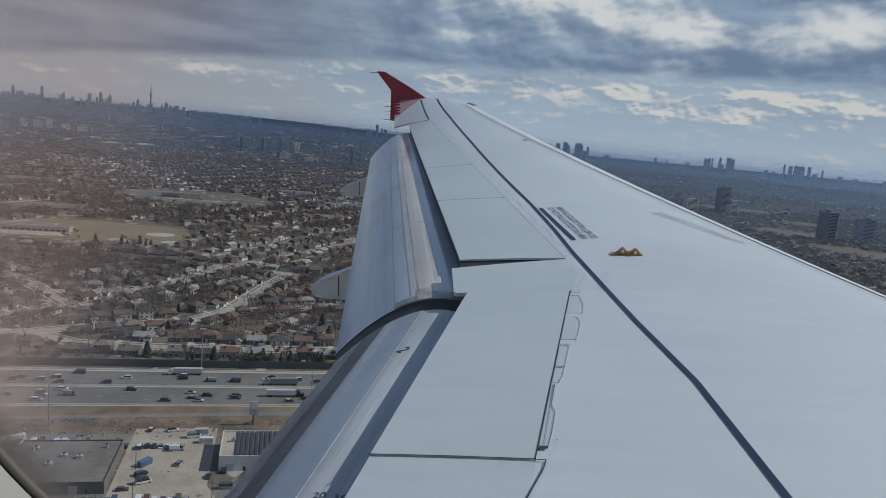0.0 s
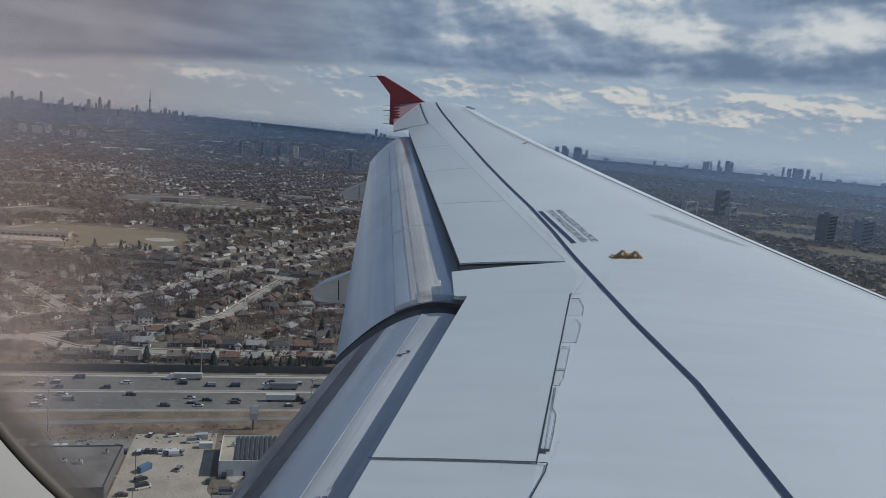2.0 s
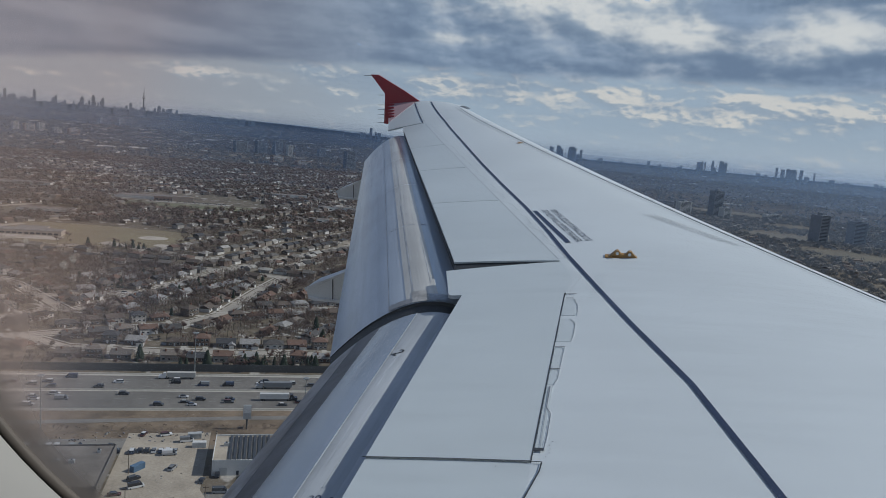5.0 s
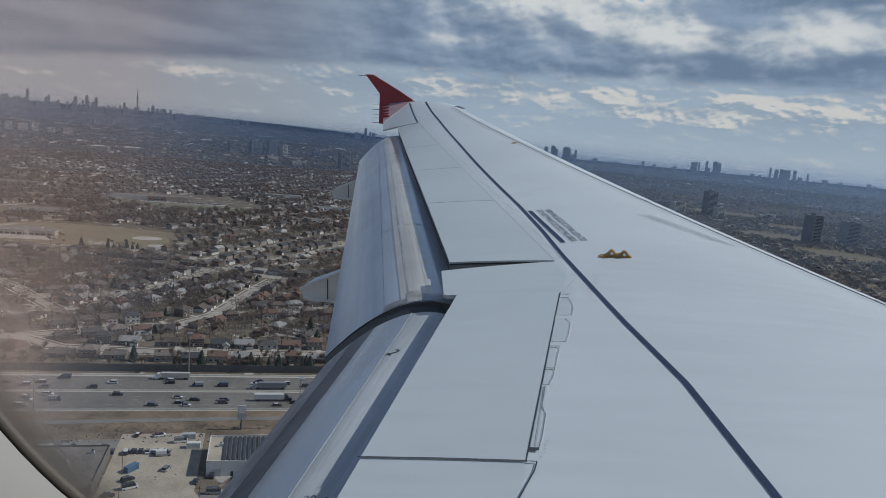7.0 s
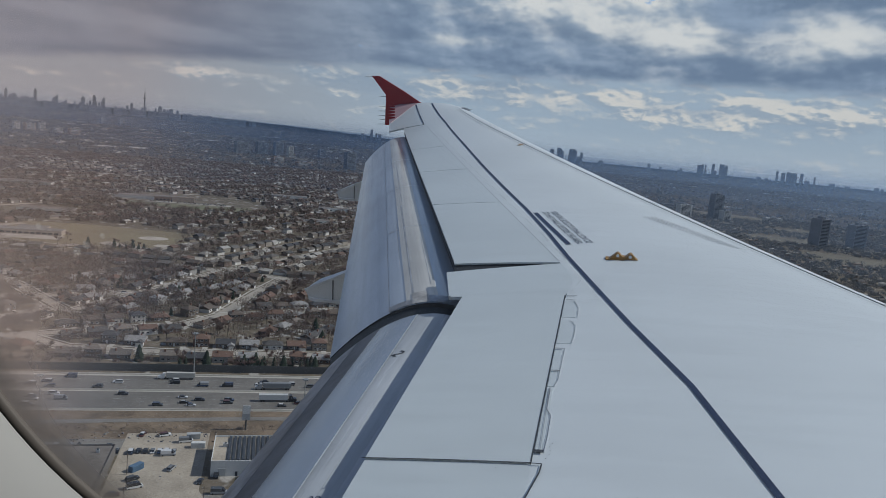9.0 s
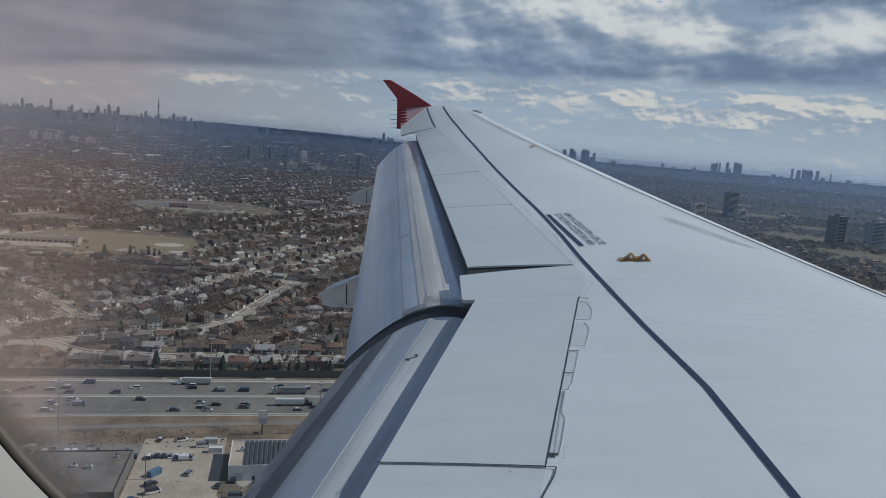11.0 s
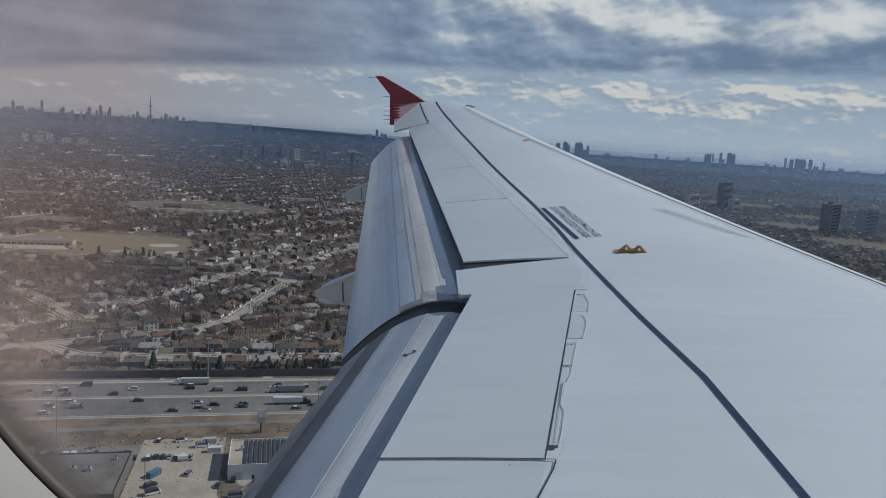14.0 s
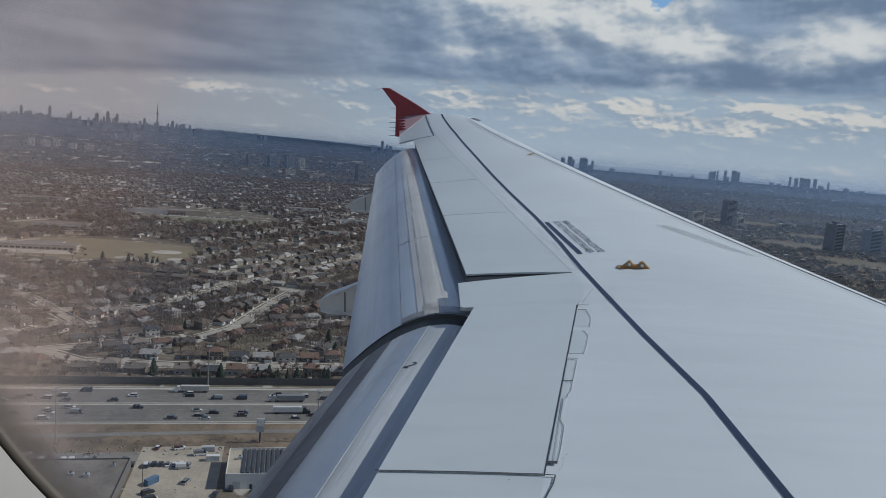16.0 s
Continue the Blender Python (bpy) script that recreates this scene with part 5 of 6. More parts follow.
def woods(name, label, spots_xy, heights, mat=None, level=0):
    chunks = []
    for i, (x, y, z) in enumerate(spots_xy):
        q = proto[level * 10 + rg.randint(10)]
        a = rg.uniform(0, 6.283)
        ca, sa = math.cos(a), math.sin(a)
        h = heights[i]
        chunks.append(np.stack([(q[:, 0] * ca - q[:, 1] * sa) * h + x, (q[:, 0] * sa + q[:, 1] * ca) * h + y, q[:, 2] * h + z - 0.1], 1))
    v = np.concatenate(chunks)
    me = bpy.data.meshes.new(name)
    nq = len(v) // 4
    me.vertices.add(len(v))
    me.vertices.foreach_set("co", v.astype(np.float32).ravel())
    me.loops.add(len(v))
    me.loops.foreach_set("vertex_index", np.arange(len(v), dtype=np.int32))
    me.polygons.add(nq)
    me.polygons.foreach_set("loop_start", np.arange(0, len(v), 4, dtype=np.int32))
    me.materials.append(mat or FTWIG)
    me.update(calc_edges=True)
    return tagged(new(name, me), label, "woods", kind="stuff")


near_w, near_h = [], []
hedge, hedge_h = [], []
tries = 0
while len(near_w) < 13200 and tries < 120000:
    tries += 1
    d = math.sqrt(rg.uniform(520 ** 2, 2600 ** 2))
    az = rg.uniform(15.5, 47)
    x, y = -math.sin(radians(az)) * d, math.cos(radians(az)) * d
    s, n = to_sn(x, y)
    if (n < 800 and rg.rand() > 0.8) or 1.3 * noise.noise(Vector((x * 0.0035, y * 0.0035, 2.0))) + 0.5 * noise.noise(Vector((x * 0.015, y * 0.015, 5.0))) < rg.uniform(-0.95, 0.15) or not tree_ok(s, n, x, y):
        continue
    near_w.append((x, y, 0.0))
    near_h.append(rg.uniform(4.5, 11) if n > 800 else rg.uniform(5, 10))
for i in range(9000):
    d = math.sqrt(rg.uniform(560 ** 2, 1300 ** 2))
    az = rg.uniform(15.5, 47)
    x, y = -math.sin(radians(az)) * d, math.cos(radians(az)) * d
    if len(near_w) < 15600 and tree_ok(*to_sn(x, y), x, y) and rg.rand() < 0.36:
        near_w.append((x, y, 0.0))
        near_h.append(rg.uniform(6, 12))
extra = 0
while extra < 650:
    s, n = rg.uniform(-430, 170), rg.uniform(503, 830)
    x, y, _ = sn(s, n)
    if in_view(x, y) == 1 and tree_ok(s, n, x, y):
        near_w.append((x, y, 0.0))
        near_h.append(rg.uniform(4.5, 9.5))
        extra += 1
close = [i for i, q in enumerate(near_w) if math.hypot(q[0], q[1]) < 1050]
rest = [i for i, q in enumerate(near_w) if math.hypot(q[0], q[1]) >= 1050]
woods("garden_trees", "leafless garden trees among the houses", [near_w[i] for i in close], [near_h[i] for i in close], None, 3)
woods("bare_woods", "leafless brown trees over the far suburb", [near_w[i] for i in rest], [near_h[i] for i in rest])
right_w, right_h = [], []
tries = 0
while len(right_w) < 14000 and tries < 60000:
    tries += 1
    d = math.sqrt(rg.uniform(950 ** 2, 2600 ** 2))
    az = rg.uniform(-21, 15.5)
    x, y = -math.sin(radians(az)) * d, math.cos(radians(az)) * d
    s, n = to_sn(x, y)
    if not tree_ok(s, n, x, y):
        continue
    right_w.append((x, y, 0.0))
    right_h.append(rg.uniform(6, 11))
near_r = [i for i, q in enumerate(right_w) if math.hypot(q[0], q[1]) < 1500]
far_r = [i for i, q in enumerate(right_w) if math.hypot(q[0], q[1]) >= 1500]
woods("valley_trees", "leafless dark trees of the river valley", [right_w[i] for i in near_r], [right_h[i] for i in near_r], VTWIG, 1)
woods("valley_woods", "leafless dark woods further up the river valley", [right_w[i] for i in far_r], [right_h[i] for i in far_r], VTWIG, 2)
scrub, scrub_h = [], []
for i in range(260):
    s, n = (rg.uniform(-140, 40), rg.uniform(391.5, 399)) if i < 130 else (rg.choice((-30, -6)) + rg.normal(0, 5), rg.uniform(262, 312)) if i < 220 else (rg.uniform(-75, -35), rg.uniform(296, 312))
    if abs(s + 17 + (n - 295) * -0.12) < 9 and n < 330:
        continue
    x, y, _ = sn(s, n)
    scrub.append((x, y, 0.0))
    scrub_h.append(rg.uniform(0.7, 2.2))
woods("dry_scrub", "brown leafless scrub along the verge and the access road", scrub, scrub_h, None, 3)
for i in range(90):
    s, n = rg.uniform(-420, 160), rg.uniform(499.5, 507)
    x, y, _ = sn(s, n)
    hedge.append((x, y, 0.0))
    hedge_h.append(rg.uniform(3, 7))
woods("wall_thicket", "leafless thicket behind the noise wall", hedge, hedge_h, None, 3)
plain_w, plain_h, mid_w, mid_h = [], [], [], []
for i in range(9000):
    d = NEAR * (9.0 ** rg.rand())
    az = rg.uniform(-21, 47)
    if d > 9000 and az < 27 and rg.rand() < 0.5:
        continue
    q = squeeze(d)
    k = q / d
    (plain_w if d > 3300 + rg.uniform(0, 900) else mid_w).append((-math.sin(radians(az)) * q, math.cos(radians(az)) * q, ALT * (1 - k) + rise(az, d)))
    (plain_h if len(plain_w) > len(plain_h) else mid_h).append(rg.uniform(9, 16) * max(k, 0.35) * 1.3)
woods("mid_plain_woods", "leafless woods of the middle distance, tinted with haze", mid_w, mid_h, VTWIG, 2)
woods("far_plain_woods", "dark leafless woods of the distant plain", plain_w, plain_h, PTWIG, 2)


# ball park with two pale infields, and the pines behind the noise wall
SANDY = material("infield_sand", (0.46, 0.42, 0.36), 0.95, vary=0.2, scale=0.06, fine=0.5)
for i, (a, b, ra, rb) in enumerate(((-130, 985, 17, 14), (-112, 935, 11, 9))):
    setting("ground_infield_%d" % (i + 1), Soup().add([sn(a + ra * math.cos(q * 0.2618), b + rb * math.sin(q * 0.2618), 0.12) for q in range(24)], [tuple(range(24))]), SANDY, "pale sandy infield in the ball park", "ground")
setting("path_park", strip([(-310, 915), (-260, 922), (-205, 908), (-150, 916), (-100, 905)], 2.6, 0.13), CONC, "pale path along the edge of the park", "path")
setting("ground_school_yard", slab(-312, 938, -222, 962, 0.11), CONC, "pale paved yard beside the park school", "ground")
BUFFW = material("buff_block", (0.40, 0.36, 0.31), 0.85, vary=0.15, scale=0.2, fine=1.5)
ROOFG = material("grey_roofing", (0.23, 0.22, 0.21), 0.95, vary=0.3, scale=0.07, fine=0.6)
park_school = thing("school", "low flat-roofed grey school beside the park", "school", frame_at(-310, 962))
for x0, y0, x1, y1, hh in ((0, 0, 84, 20, 5.5), (-34, 6, 0, 34, 8.0), (30, 20, 62, 40, 5.0)):
    part("wall", Soup().box(x0, y0, 0, x1, y1, hh), BUFFW, park_school)
    part("roof", Soup().box(x0 + 0.4, y0 + 0.4, hh, x1 - 0.4, y1 - 0.4, hh + 0.3), ROOFG, park_school)
for i in range(13):
    part("window", Soup().box(2 + 6.2 * i, -0.08, 1.1, 6.4 + 6.2 * i, 0.04, 3.1), GLASSD, park_school)
rnd = random.Random(61)
for i in range(48):
    if i < 30:
        s, n, k, q = rnd.uniform(-48, 60), rnd.uniform(500.5, 511), rnd.choice(CON), rnd.uniform(0.75, 1.25)
    elif i < 38:
        s, n, k, q = rnd.uniform(-190, -95), rnd.uniform(895, 925), rnd.choice(CON[1:]), rnd.uniform(0.9, 1.4)
    else:
        s, n, k, q = rnd.uniform(-220, -85), rnd.uniform(900, 960), rnd.choice(TREES), rnd.uniform(0.8, 1.2)
    copy_thing(k, frame_at(s, n, rnd.uniform(0, 6.28)) @ Matrix.Scale(q, 4))


# ---------------------------------------------------------------- low commercial buildings beside the motorway
FLATROOF = material("tar_gravel_roof", (0.20, 0.175, 0.155), 0.95, vary=0.35, scale=0.08, fine=0.6)
WHITEW = material("white_cladding", (0.62, 0.62, 0.60), 0.7, vary=0.12, scale=0.2, fine=1.0)
DARKP = material("dark_skylight", (0.045, 0.05, 0.06), 0.3, vary=0.3)
METALG = material("grey_plant_metal", (0.42, 0.43, 0.43), 0.5, vary=0.2)


def low_building(name, label, s0, n0, s1, n1, h, ribs, wall_m, roof_m, units):
    b = thing(name, label, "building", frame_at(s0, n0))
    L, D = s1 - s0, n1 - n0
    part("wall", Soup().box(0, 0, 0, L, D, h), wall_m, b)
    part("roof", Soup().box(0.35, 0.35, h - 0.2, L - 0.35, D - 0.35, h + 0.06), roof_m, b)
    for a in ((0, 0, L, 0.3), (0, D - 0.3, L, D), (0, 0.3, 0.3, D - 0.3), (L - 0.3, 0.3, L, D - 0.3)):
        part("parapet", Soup().box(a[0], a[1], h - 0.05, a[2], a[3], h + 0.7), wall_m, b)
    if ribs:
        rib = Soup().box(-0.72, 1.0, h + 0.05, 0.72, D - 1.0, h + 0.70, taper=0.2).mesh("roof_monitor", DARKP)
        i = ribs
        while i < L - 2:
            ob = new("roof_monitor", rib)
            ob.parent = b
            ob.location = (i, 0, 0)
            i += 2.05
    r = random.Random(units + 3)
    for i in range(units):
        x, y, w = r.uniform(4, L - 6), r.uniform(4, D - 6), r.uniform(1.2, 3.2)
        u = part("roof_unit", Soup().box(x, y, h, x + w, y + w * 0.7, h + r.uniform(0.9, 1.8)), METALG, b)
        part("unit_fan", Soup().tube((x + w / 2, y + w * 0.35, h + 0.9), (x + w / 2, y + w * 0.35, h + 2.0), 0.4, 0.4, 10), DARKP, u)
    i = 3.0
    while i < L - 4:
        part("door" if int(i) % 3 else "loading_door", Soup().box(i, -0.06, 0.05, i + (1.1 if int(i) % 3 else 3.2), 0.02, 2.2 if int(i) % 3 else 3.6), DARKP if int(i) % 3 else METALG, b)
        i += r.uniform(4.5, 8.0)
    return b


low_building("warehouse", "long white warehouse with dark ribbed roof monitors", -16.5, 345.0, 110, 371.5, 6.4, 7.0, WHITEW, GRAVEL, 3)
low_building("warehouse", "low white warehouse unit with dark ribbed roof", 1.0, 326.5, 104, 344.2, 5.6, 3.0, WHITEW, GRAVEL, 2)
low_building("shop_building", "flat brown tar-roofed commercial building", -98, 327.5, -58, 366.5, 4.6, 0, material("dark_brick_wall", (0.16, 0.145, 0.135), 0.85), FLATROOF, 9)

# ---------------------------------------------------------------- vehicles
CARP = material("car_paint", (0.3, 0.3, 0.3), 0.25, vary=0.06, coat=0.5,
                palette=[(0.62, 0.62, 0.62), (0.03, 0.03, 0.034), (0.70, 0.70, 0.70), (0.07, 0.075, 0.08), (0.30, 0.31, 0.32), (0.02, 0.022, 0.03), (0.10, 0.03, 0.03), (0.05, 0.07, 0.12), (0.16, 0.165, 0.17)])
TYRE = material("tyre_rubber", (0.025, 0.025, 0.025), 0.8)
TRAIL = material("trailer_side", (0.6, 0.6, 0.6), 0.5, vary=0.12, palette=[(0.66, 0.66, 0.66), (0.55, 0.55, 0.54), (0.48, 0.46, 0.42), (0.62, 0.62, 0.60), (0.20, 0.21, 0.22)])


def wheels(t, xs, y, r):
    for x in xs:
        for sd in (-1, 1):
            w = part("wheel", Soup().tube((x, sd * y - 0.12, r), (x, sd * y + 0.12, r), r, r, 10), TYRE, t)


def car(kind):
    L, W, H = {"saloon": (5.1, 1.9, 1.5), "suv": (5.4, 2.05, 1.85), "van": (6.4, 2.15, 2.5)}[kind]
    t = thing("car" if kind != "van" else "van", {"saloon": "small saloon car on the road", "suv": "tall family car on the road", "van": "boxy delivery van with plain sides"}[kind], "car" if kind != "van" else "van", group="road traffic")
    x, w = L / 2, W / 2
    sill, belt = 0.28, 0.85 if kind == "saloon" else 1.05
    if kind == "van":
        belt = 1.2
    prof = [(-x, sill), (-x, belt * 0.9), (-x + 0.15, belt), (x - 0.9, belt), (x - 0.1, belt * 0.85), (x, belt * 0.6), (x, sill)]
    part("body", Soup().prism(prof, -w, w), CARP, t)
    if kind == "saloon":
        cab = [(-x + 0.5, belt), (-x + 1.1, H), (x - 2.1, H), (x - 1.3, belt)]
    elif kind == "suv":
        cab = [(-x + 0.1, belt), (-x + 0.4, H), (x - 2.0, H), (x - 1.2, belt)]
    else:
        cab = [(x - 2.2, belt), (x - 2.0, H - 0.15), (x - 1.4, H - 0.2), (x - 0.6, belt)]
    part("windows", Soup().prism(cab, -w + 0.1, w - 0.1), GLASSD, t)
    rx0, rx1 = (-x, x - 1.9) if kind == "van" else (cab[1][0] - 0.05, cab[2][0] + 0.05)
    part("roof", Soup().box(rx0, -w + 0.12 * (kind != "van"), H - 0.06 if kind != "van" else belt, rx1, w - 0.12 * (kind != "van"), H + 0.03), CARP, t)
    wheels(t, (-x + 0.9, x - 0.95), w - 0.1, 0.33)
    return t


def truck():
    t = thing("truck", "long articulated lorry with a box trailer", "truck", group="road traffic")
    tr = part("trailer", Soup().box(-11, -1.28, 1.2, 4.6, 1.28, 4.0), TRAIL, t)
    part("chassis", Soup().box(-10.5, -0.5, 0.8, 7.5, 0.5, 1.2), TYRE, t)
    part("cab", Soup().prism([(5.2, 0.6), (5.2, 3.6), (6.6, 3.6), (7.3, 2.2), (9.2, 1.9), (9.3, 0.6)], -1.2, 1.2), CARP, t)
    part("windscreen", Soup().prism([(6.75, 3.35), (7.3, 2.25), (7.36, 2.25), (6.82, 3.4)], -1.05, 1.05), GLASSD, t)
    wheels(t, (-9.6, -8.3, 4.0, 5.4, 8.4), 1.1, 0.5)
    return t


MODELS = {"saloon": car("saloon"), "suv": car("suv"), "van": car("van"), "truck": truck()}
fresh = set(MODELS)


def put_vehicle(kind, s, n, turn=0.0, z=0.13):
    m = frame_at(s, n, turn, z)
    if kind in fresh:
        fresh.discard(kind)
        MODELS[kind].matrix_world = m
    else:
        copy_thing(MODELS[kind], m)


rnd = random.Random(41)
LANES = [(443.3, 0), (447.1, 0), (450.9, 0), (454.7, 0), (458.6, 0), (469.3, 1), (473.1, 1), (476.9, 1), (480.7, 1), (484.5, 1)]
for n, back in LANES:
    s = -330 + rnd.uniform(0, 40)
    while s < 110:
        k = rnd.choices(("saloon", "suv", "van", "truck"), (5, 5, 1.2, 1.5))[0]
        put_vehicle(k, s + (11 if k == "truck" else 0), n, math.pi if back else 0.0)
        s += (30 if k == "truck" else 12) + rnd.expovariate(1 / 27.0)
for i in range(19):
    if rnd.random() < 0.85:
        put_vehicle(rnd.choice(("saloon", "suv", "suv", "van")), -79 + i * 2.9, 320.8, math.pi / 2 + rnd.uniform(-0.05, 0.05), 0.09)
for i in range(20):
    if rnd.random() < 0.7:
        put_vehicle(rnd.choice(("saloon", "suv", "van")), -118 + i * 3.1, 374 + rnd.uniform(-1, 1), math.pi / 2 + rnd.uniform(-0.2, 0.2), 0.10)
for i in range(17):
    if rnd.random() < 0.8:
        put_vehicle(rnd.choice(("saloon", "suv", "saloon")), -82 + i * 3.0, 369.5 + rnd.uniform(-0.6, 0.6), math.pi / 2 + rnd.uniform(-0.06, 0.06), 0.10)
for s, n, t, k in ((-62, 312, 0.0, "van"), (-45, 336, 0.4, "van"), (-36, 366, 0.1, "van"), (-33, 352, 1.2, "suv"), (-30, 380, 0.2, "van"), (-52, 330, 0.1, "saloon"), (-47, 343, 0.6, "suv"), (-12, 330, 0.0, "van"),
                   (-9, 323, 0.0, "saloon"), (-20, 340, 1.4, "saloon"), (-14, 345, 1.5, "suv"), (12, 322, 0.05, "saloon"), (20, 322, 0.0, "suv"), (27, 322, 0.0, "saloon"), (-40, 387, 0.3, "suv"), (-50, 388, 1.3, "saloon")):
    put_vehicle(k, s, n, t, 0.12)
for st in NEAR_ST[:5] + NEAR_ST[6:]:
    for (a, b), (c, d) in zip(st, st[1:]):
        L = math.hypot(c - a, d - b)
        for i in range(int(L // 34)):
            t = (i + rnd.random()) * 34 / L
            if t < 1 and rnd.random() < 0.5 and b > 510:
                ang = math.atan2(d - b, c - a)
                put_vehicle(rnd.choice(("saloon", "suv", "van")), a + (c - a) * t + 3.0 * math.sin(ang), b + (d - b) * t - 3.0 * math.cos(ang), ang, 0.15)

# ---------------------------------------------------------------- lamp masts, sign, poles
MAST = material("galvanised_steel", (0.35, 0.36, 0.36), 0.5, 0.6)
WOODP = material("pole_wood", (0.14, 0.11, 0.085), 0.9)


def lamp_mast(s, n, h=27.0):
    t = thing("lamp_mast", "tall grey high-mast motorway lamp", "lamp post", frame_at(s, n), group="motorway lamps")
    part("pole", Soup().tube((0, 0, 0), (0, 0, h), 0.38, 0.16, 8), MAST, t)
    part("head_ring", Soup().tube((0, 0, h - 0.5), (0, 0, h - 0.2), 1.3, 1.3, 12), MAST, t)
    for i in range(6):
        a = i * math.pi / 3
        part("lamp", Soup().box(1.3 * math.cos(a) - 0.4, 1.3 * math.sin(a) - 0.4, h - 0.75, 1.3 * math.cos(a) + 0.4, 1.3 * math.sin(a) + 0.4, h - 0.3), METALG, t)


for s in (-96, 24, 144):
    lamp_mast(s, 394.0)
for s in (-156, -36, 84):
    lamp_mast(s, 495.3, 25.0)
sg = thing("pylon_sign", "tall white advertising sign on a dark post", "sign", frame_at(-3.6, 394))
part("post", Soup().tube((0, 0, 0), (0, 0, 8), 0.45, 0.4, 8), WALLM, sg)
part("board", Soup().box(-1.9, -0.5, 5.5, 1.9, 0.5, 12.5), METALG, sg)
part("board_face", Soup().box(-1.6, -0.56, 8.6, 1.6, -0.5, 12.1), TRIMW, sg)


def wood_pole(s, n, h=10.5):
    t = thing("utility_pole", "brown wooden utility pole with a crossarm", "utility pole", frame_at(s, n), group="utility poles")
    part("pole", Soup().tube((0, 0, 0), (0, 0, h), 0.17, 0.12, 7), WOODP, t)
    part("crossarm", Soup().box(-1.3, -0.08, h - 0.9, 1.3, 0.08, h - 0.7), WOODP, t)


for s, n in ((-46, 318), (-58, 314), (-21, 308), (-17, 318), (10, 315), (45, 315), (-50, 348), (-88, 313)):
    wood_pole(s, n, 9.5)
for st in NEAR_ST[:3]:
    for (a, b), (c, d) in zip(st, st[1:]):
        L = math.hypot(c - a, d - b)
        for i in range(int(L // 38)):
            t = (i + 0.5) * 38 / L
            ang = math.atan2(d - b, c - a)
            if b > 510:
                wood_pole(a + (c - a) * t - 8 * math.sin(ang), b + (d - b) * t + 8 * math.cos(ang))


def pylon(s, n, h, turn):
    """A lattice tower of four legs with braces and three pairs of arms."""
    t = thing("power_pylon", "grey steel lattice power pylon in the field", "pylon", frame_at(s, n, turn), group="power pylons")
    leg = lambda z: 3.2 * (1 - z / h) ** 1.1 + 0.35
    for sx in (-1, 1):
        for sy in (-1, 1):
            q = Soup()
            for i in range(8):
                z0, z1 = h * i / 8, h * (i + 1) / 8
                q.tube((sx * leg(z0), sy * leg(z0), z0), (sx * leg(z1), sy * leg(z1), z1), 0.13, 0.12, 4)
            part("leg", q, MAST, t)
    for i in range(12):
        z0, z1 = h * i / 12, h * (i + 1) / 12
        a, b = leg(z0), leg(z1)
        q = Soup()
        for (p0, p1) in (((-a, -a), (b, -b)), ((a, -a), (-b, -b)), ((-a, a), (b, b)), ((a, a), (-b, b)), ((-a, -a), (-b, b)), ((a, -a), (b, b))):
            q.tube((*p0, z0), (*p1, z1), 0.07, 0.07, 4)
        part("brace", q, MAST, t)
    for z, w in ((h * 0.66, 6.0), (h * 0.8, 7.0), (h * 0.93, 5.0)):
        for sd in (-1, 1):
            q = Soup()
            q.tube((0, 0, z + 0.9), (sd * w, 0, z), 0.09, 0.06, 4).tube((sd * leg(z), leg(z), z), (sd * w, 0, z), 0.09, 0.06, 4).tube((sd * leg(z), -leg(z), z), (sd * w, 0, z), 0.09, 0.06, 4)
            part("arm", q, MAST, t)


pylon(96, 286, 42.0, 0.2)
pylon(150, 262, 34.0, 0.2)


def container(s, n, turn, mat):
    t = thing("storage_container", "corrugated steel storage container in the yard", "container", frame_at(s, n, turn, 0.1), group="yard containers")
    part("body", Soup().box(-3.05, -1.2, 0, 3.05, 1.2, 2.6), mat, t)
    for i in range(12):
        for sd in (-1, 1):
            part("rib", Soup().box(-2.9 + i * 0.5, sd * 1.24 - 0.04, 0.15, -2.72 + i * 0.5, sd * 1.24 + 0.04, 2.45), mat, t)


BLUEP = material("faded_blue", (0.10, 0.17, 0.26), 0.6)
for s, n, t, mt in ((-27, 384, 0.1, METALG), (-24, 374, 0.0, WHITEW), (-47, 352, 0.9, BLUEP), (-104, 378, 0.5, WHITEW)):
    container(s, n, t, mt)
junk = Soup()
for i in range(130):
    s, n = rnd.uniform(-118, -16), rnd.uniform(380, 391)
    if rnd.random() < 0.08:
        s, n = rnd.uniform(-56, -20), rnd.uniform(330, 388)
    x, y, _ = sn(s, n)
    w, h = rnd.uniform(0.15, 0.7) ** 1.3, rnd.uniform(0.15, 0.7)
    junk.box(x - w, y - w * 0.7, 0.05, x + w, y + w * 0.7, h, taper=w * 0.25)
tagged(new("yard_clutter", junk.mesh("yard_clutter", material("rubble", (0.2, 0.2, 0.2), 0.9, island=True, palette=[(0.25, 0.22, 0.19), (0.33, 0.31, 0.28), (0.12, 0.10, 0.09), (0.24, 0.17, 0.12), (0.16, 0.16, 0.17)]))), "heaps of rubble and scrap along the yard edge", "clutter", kind="stuff")

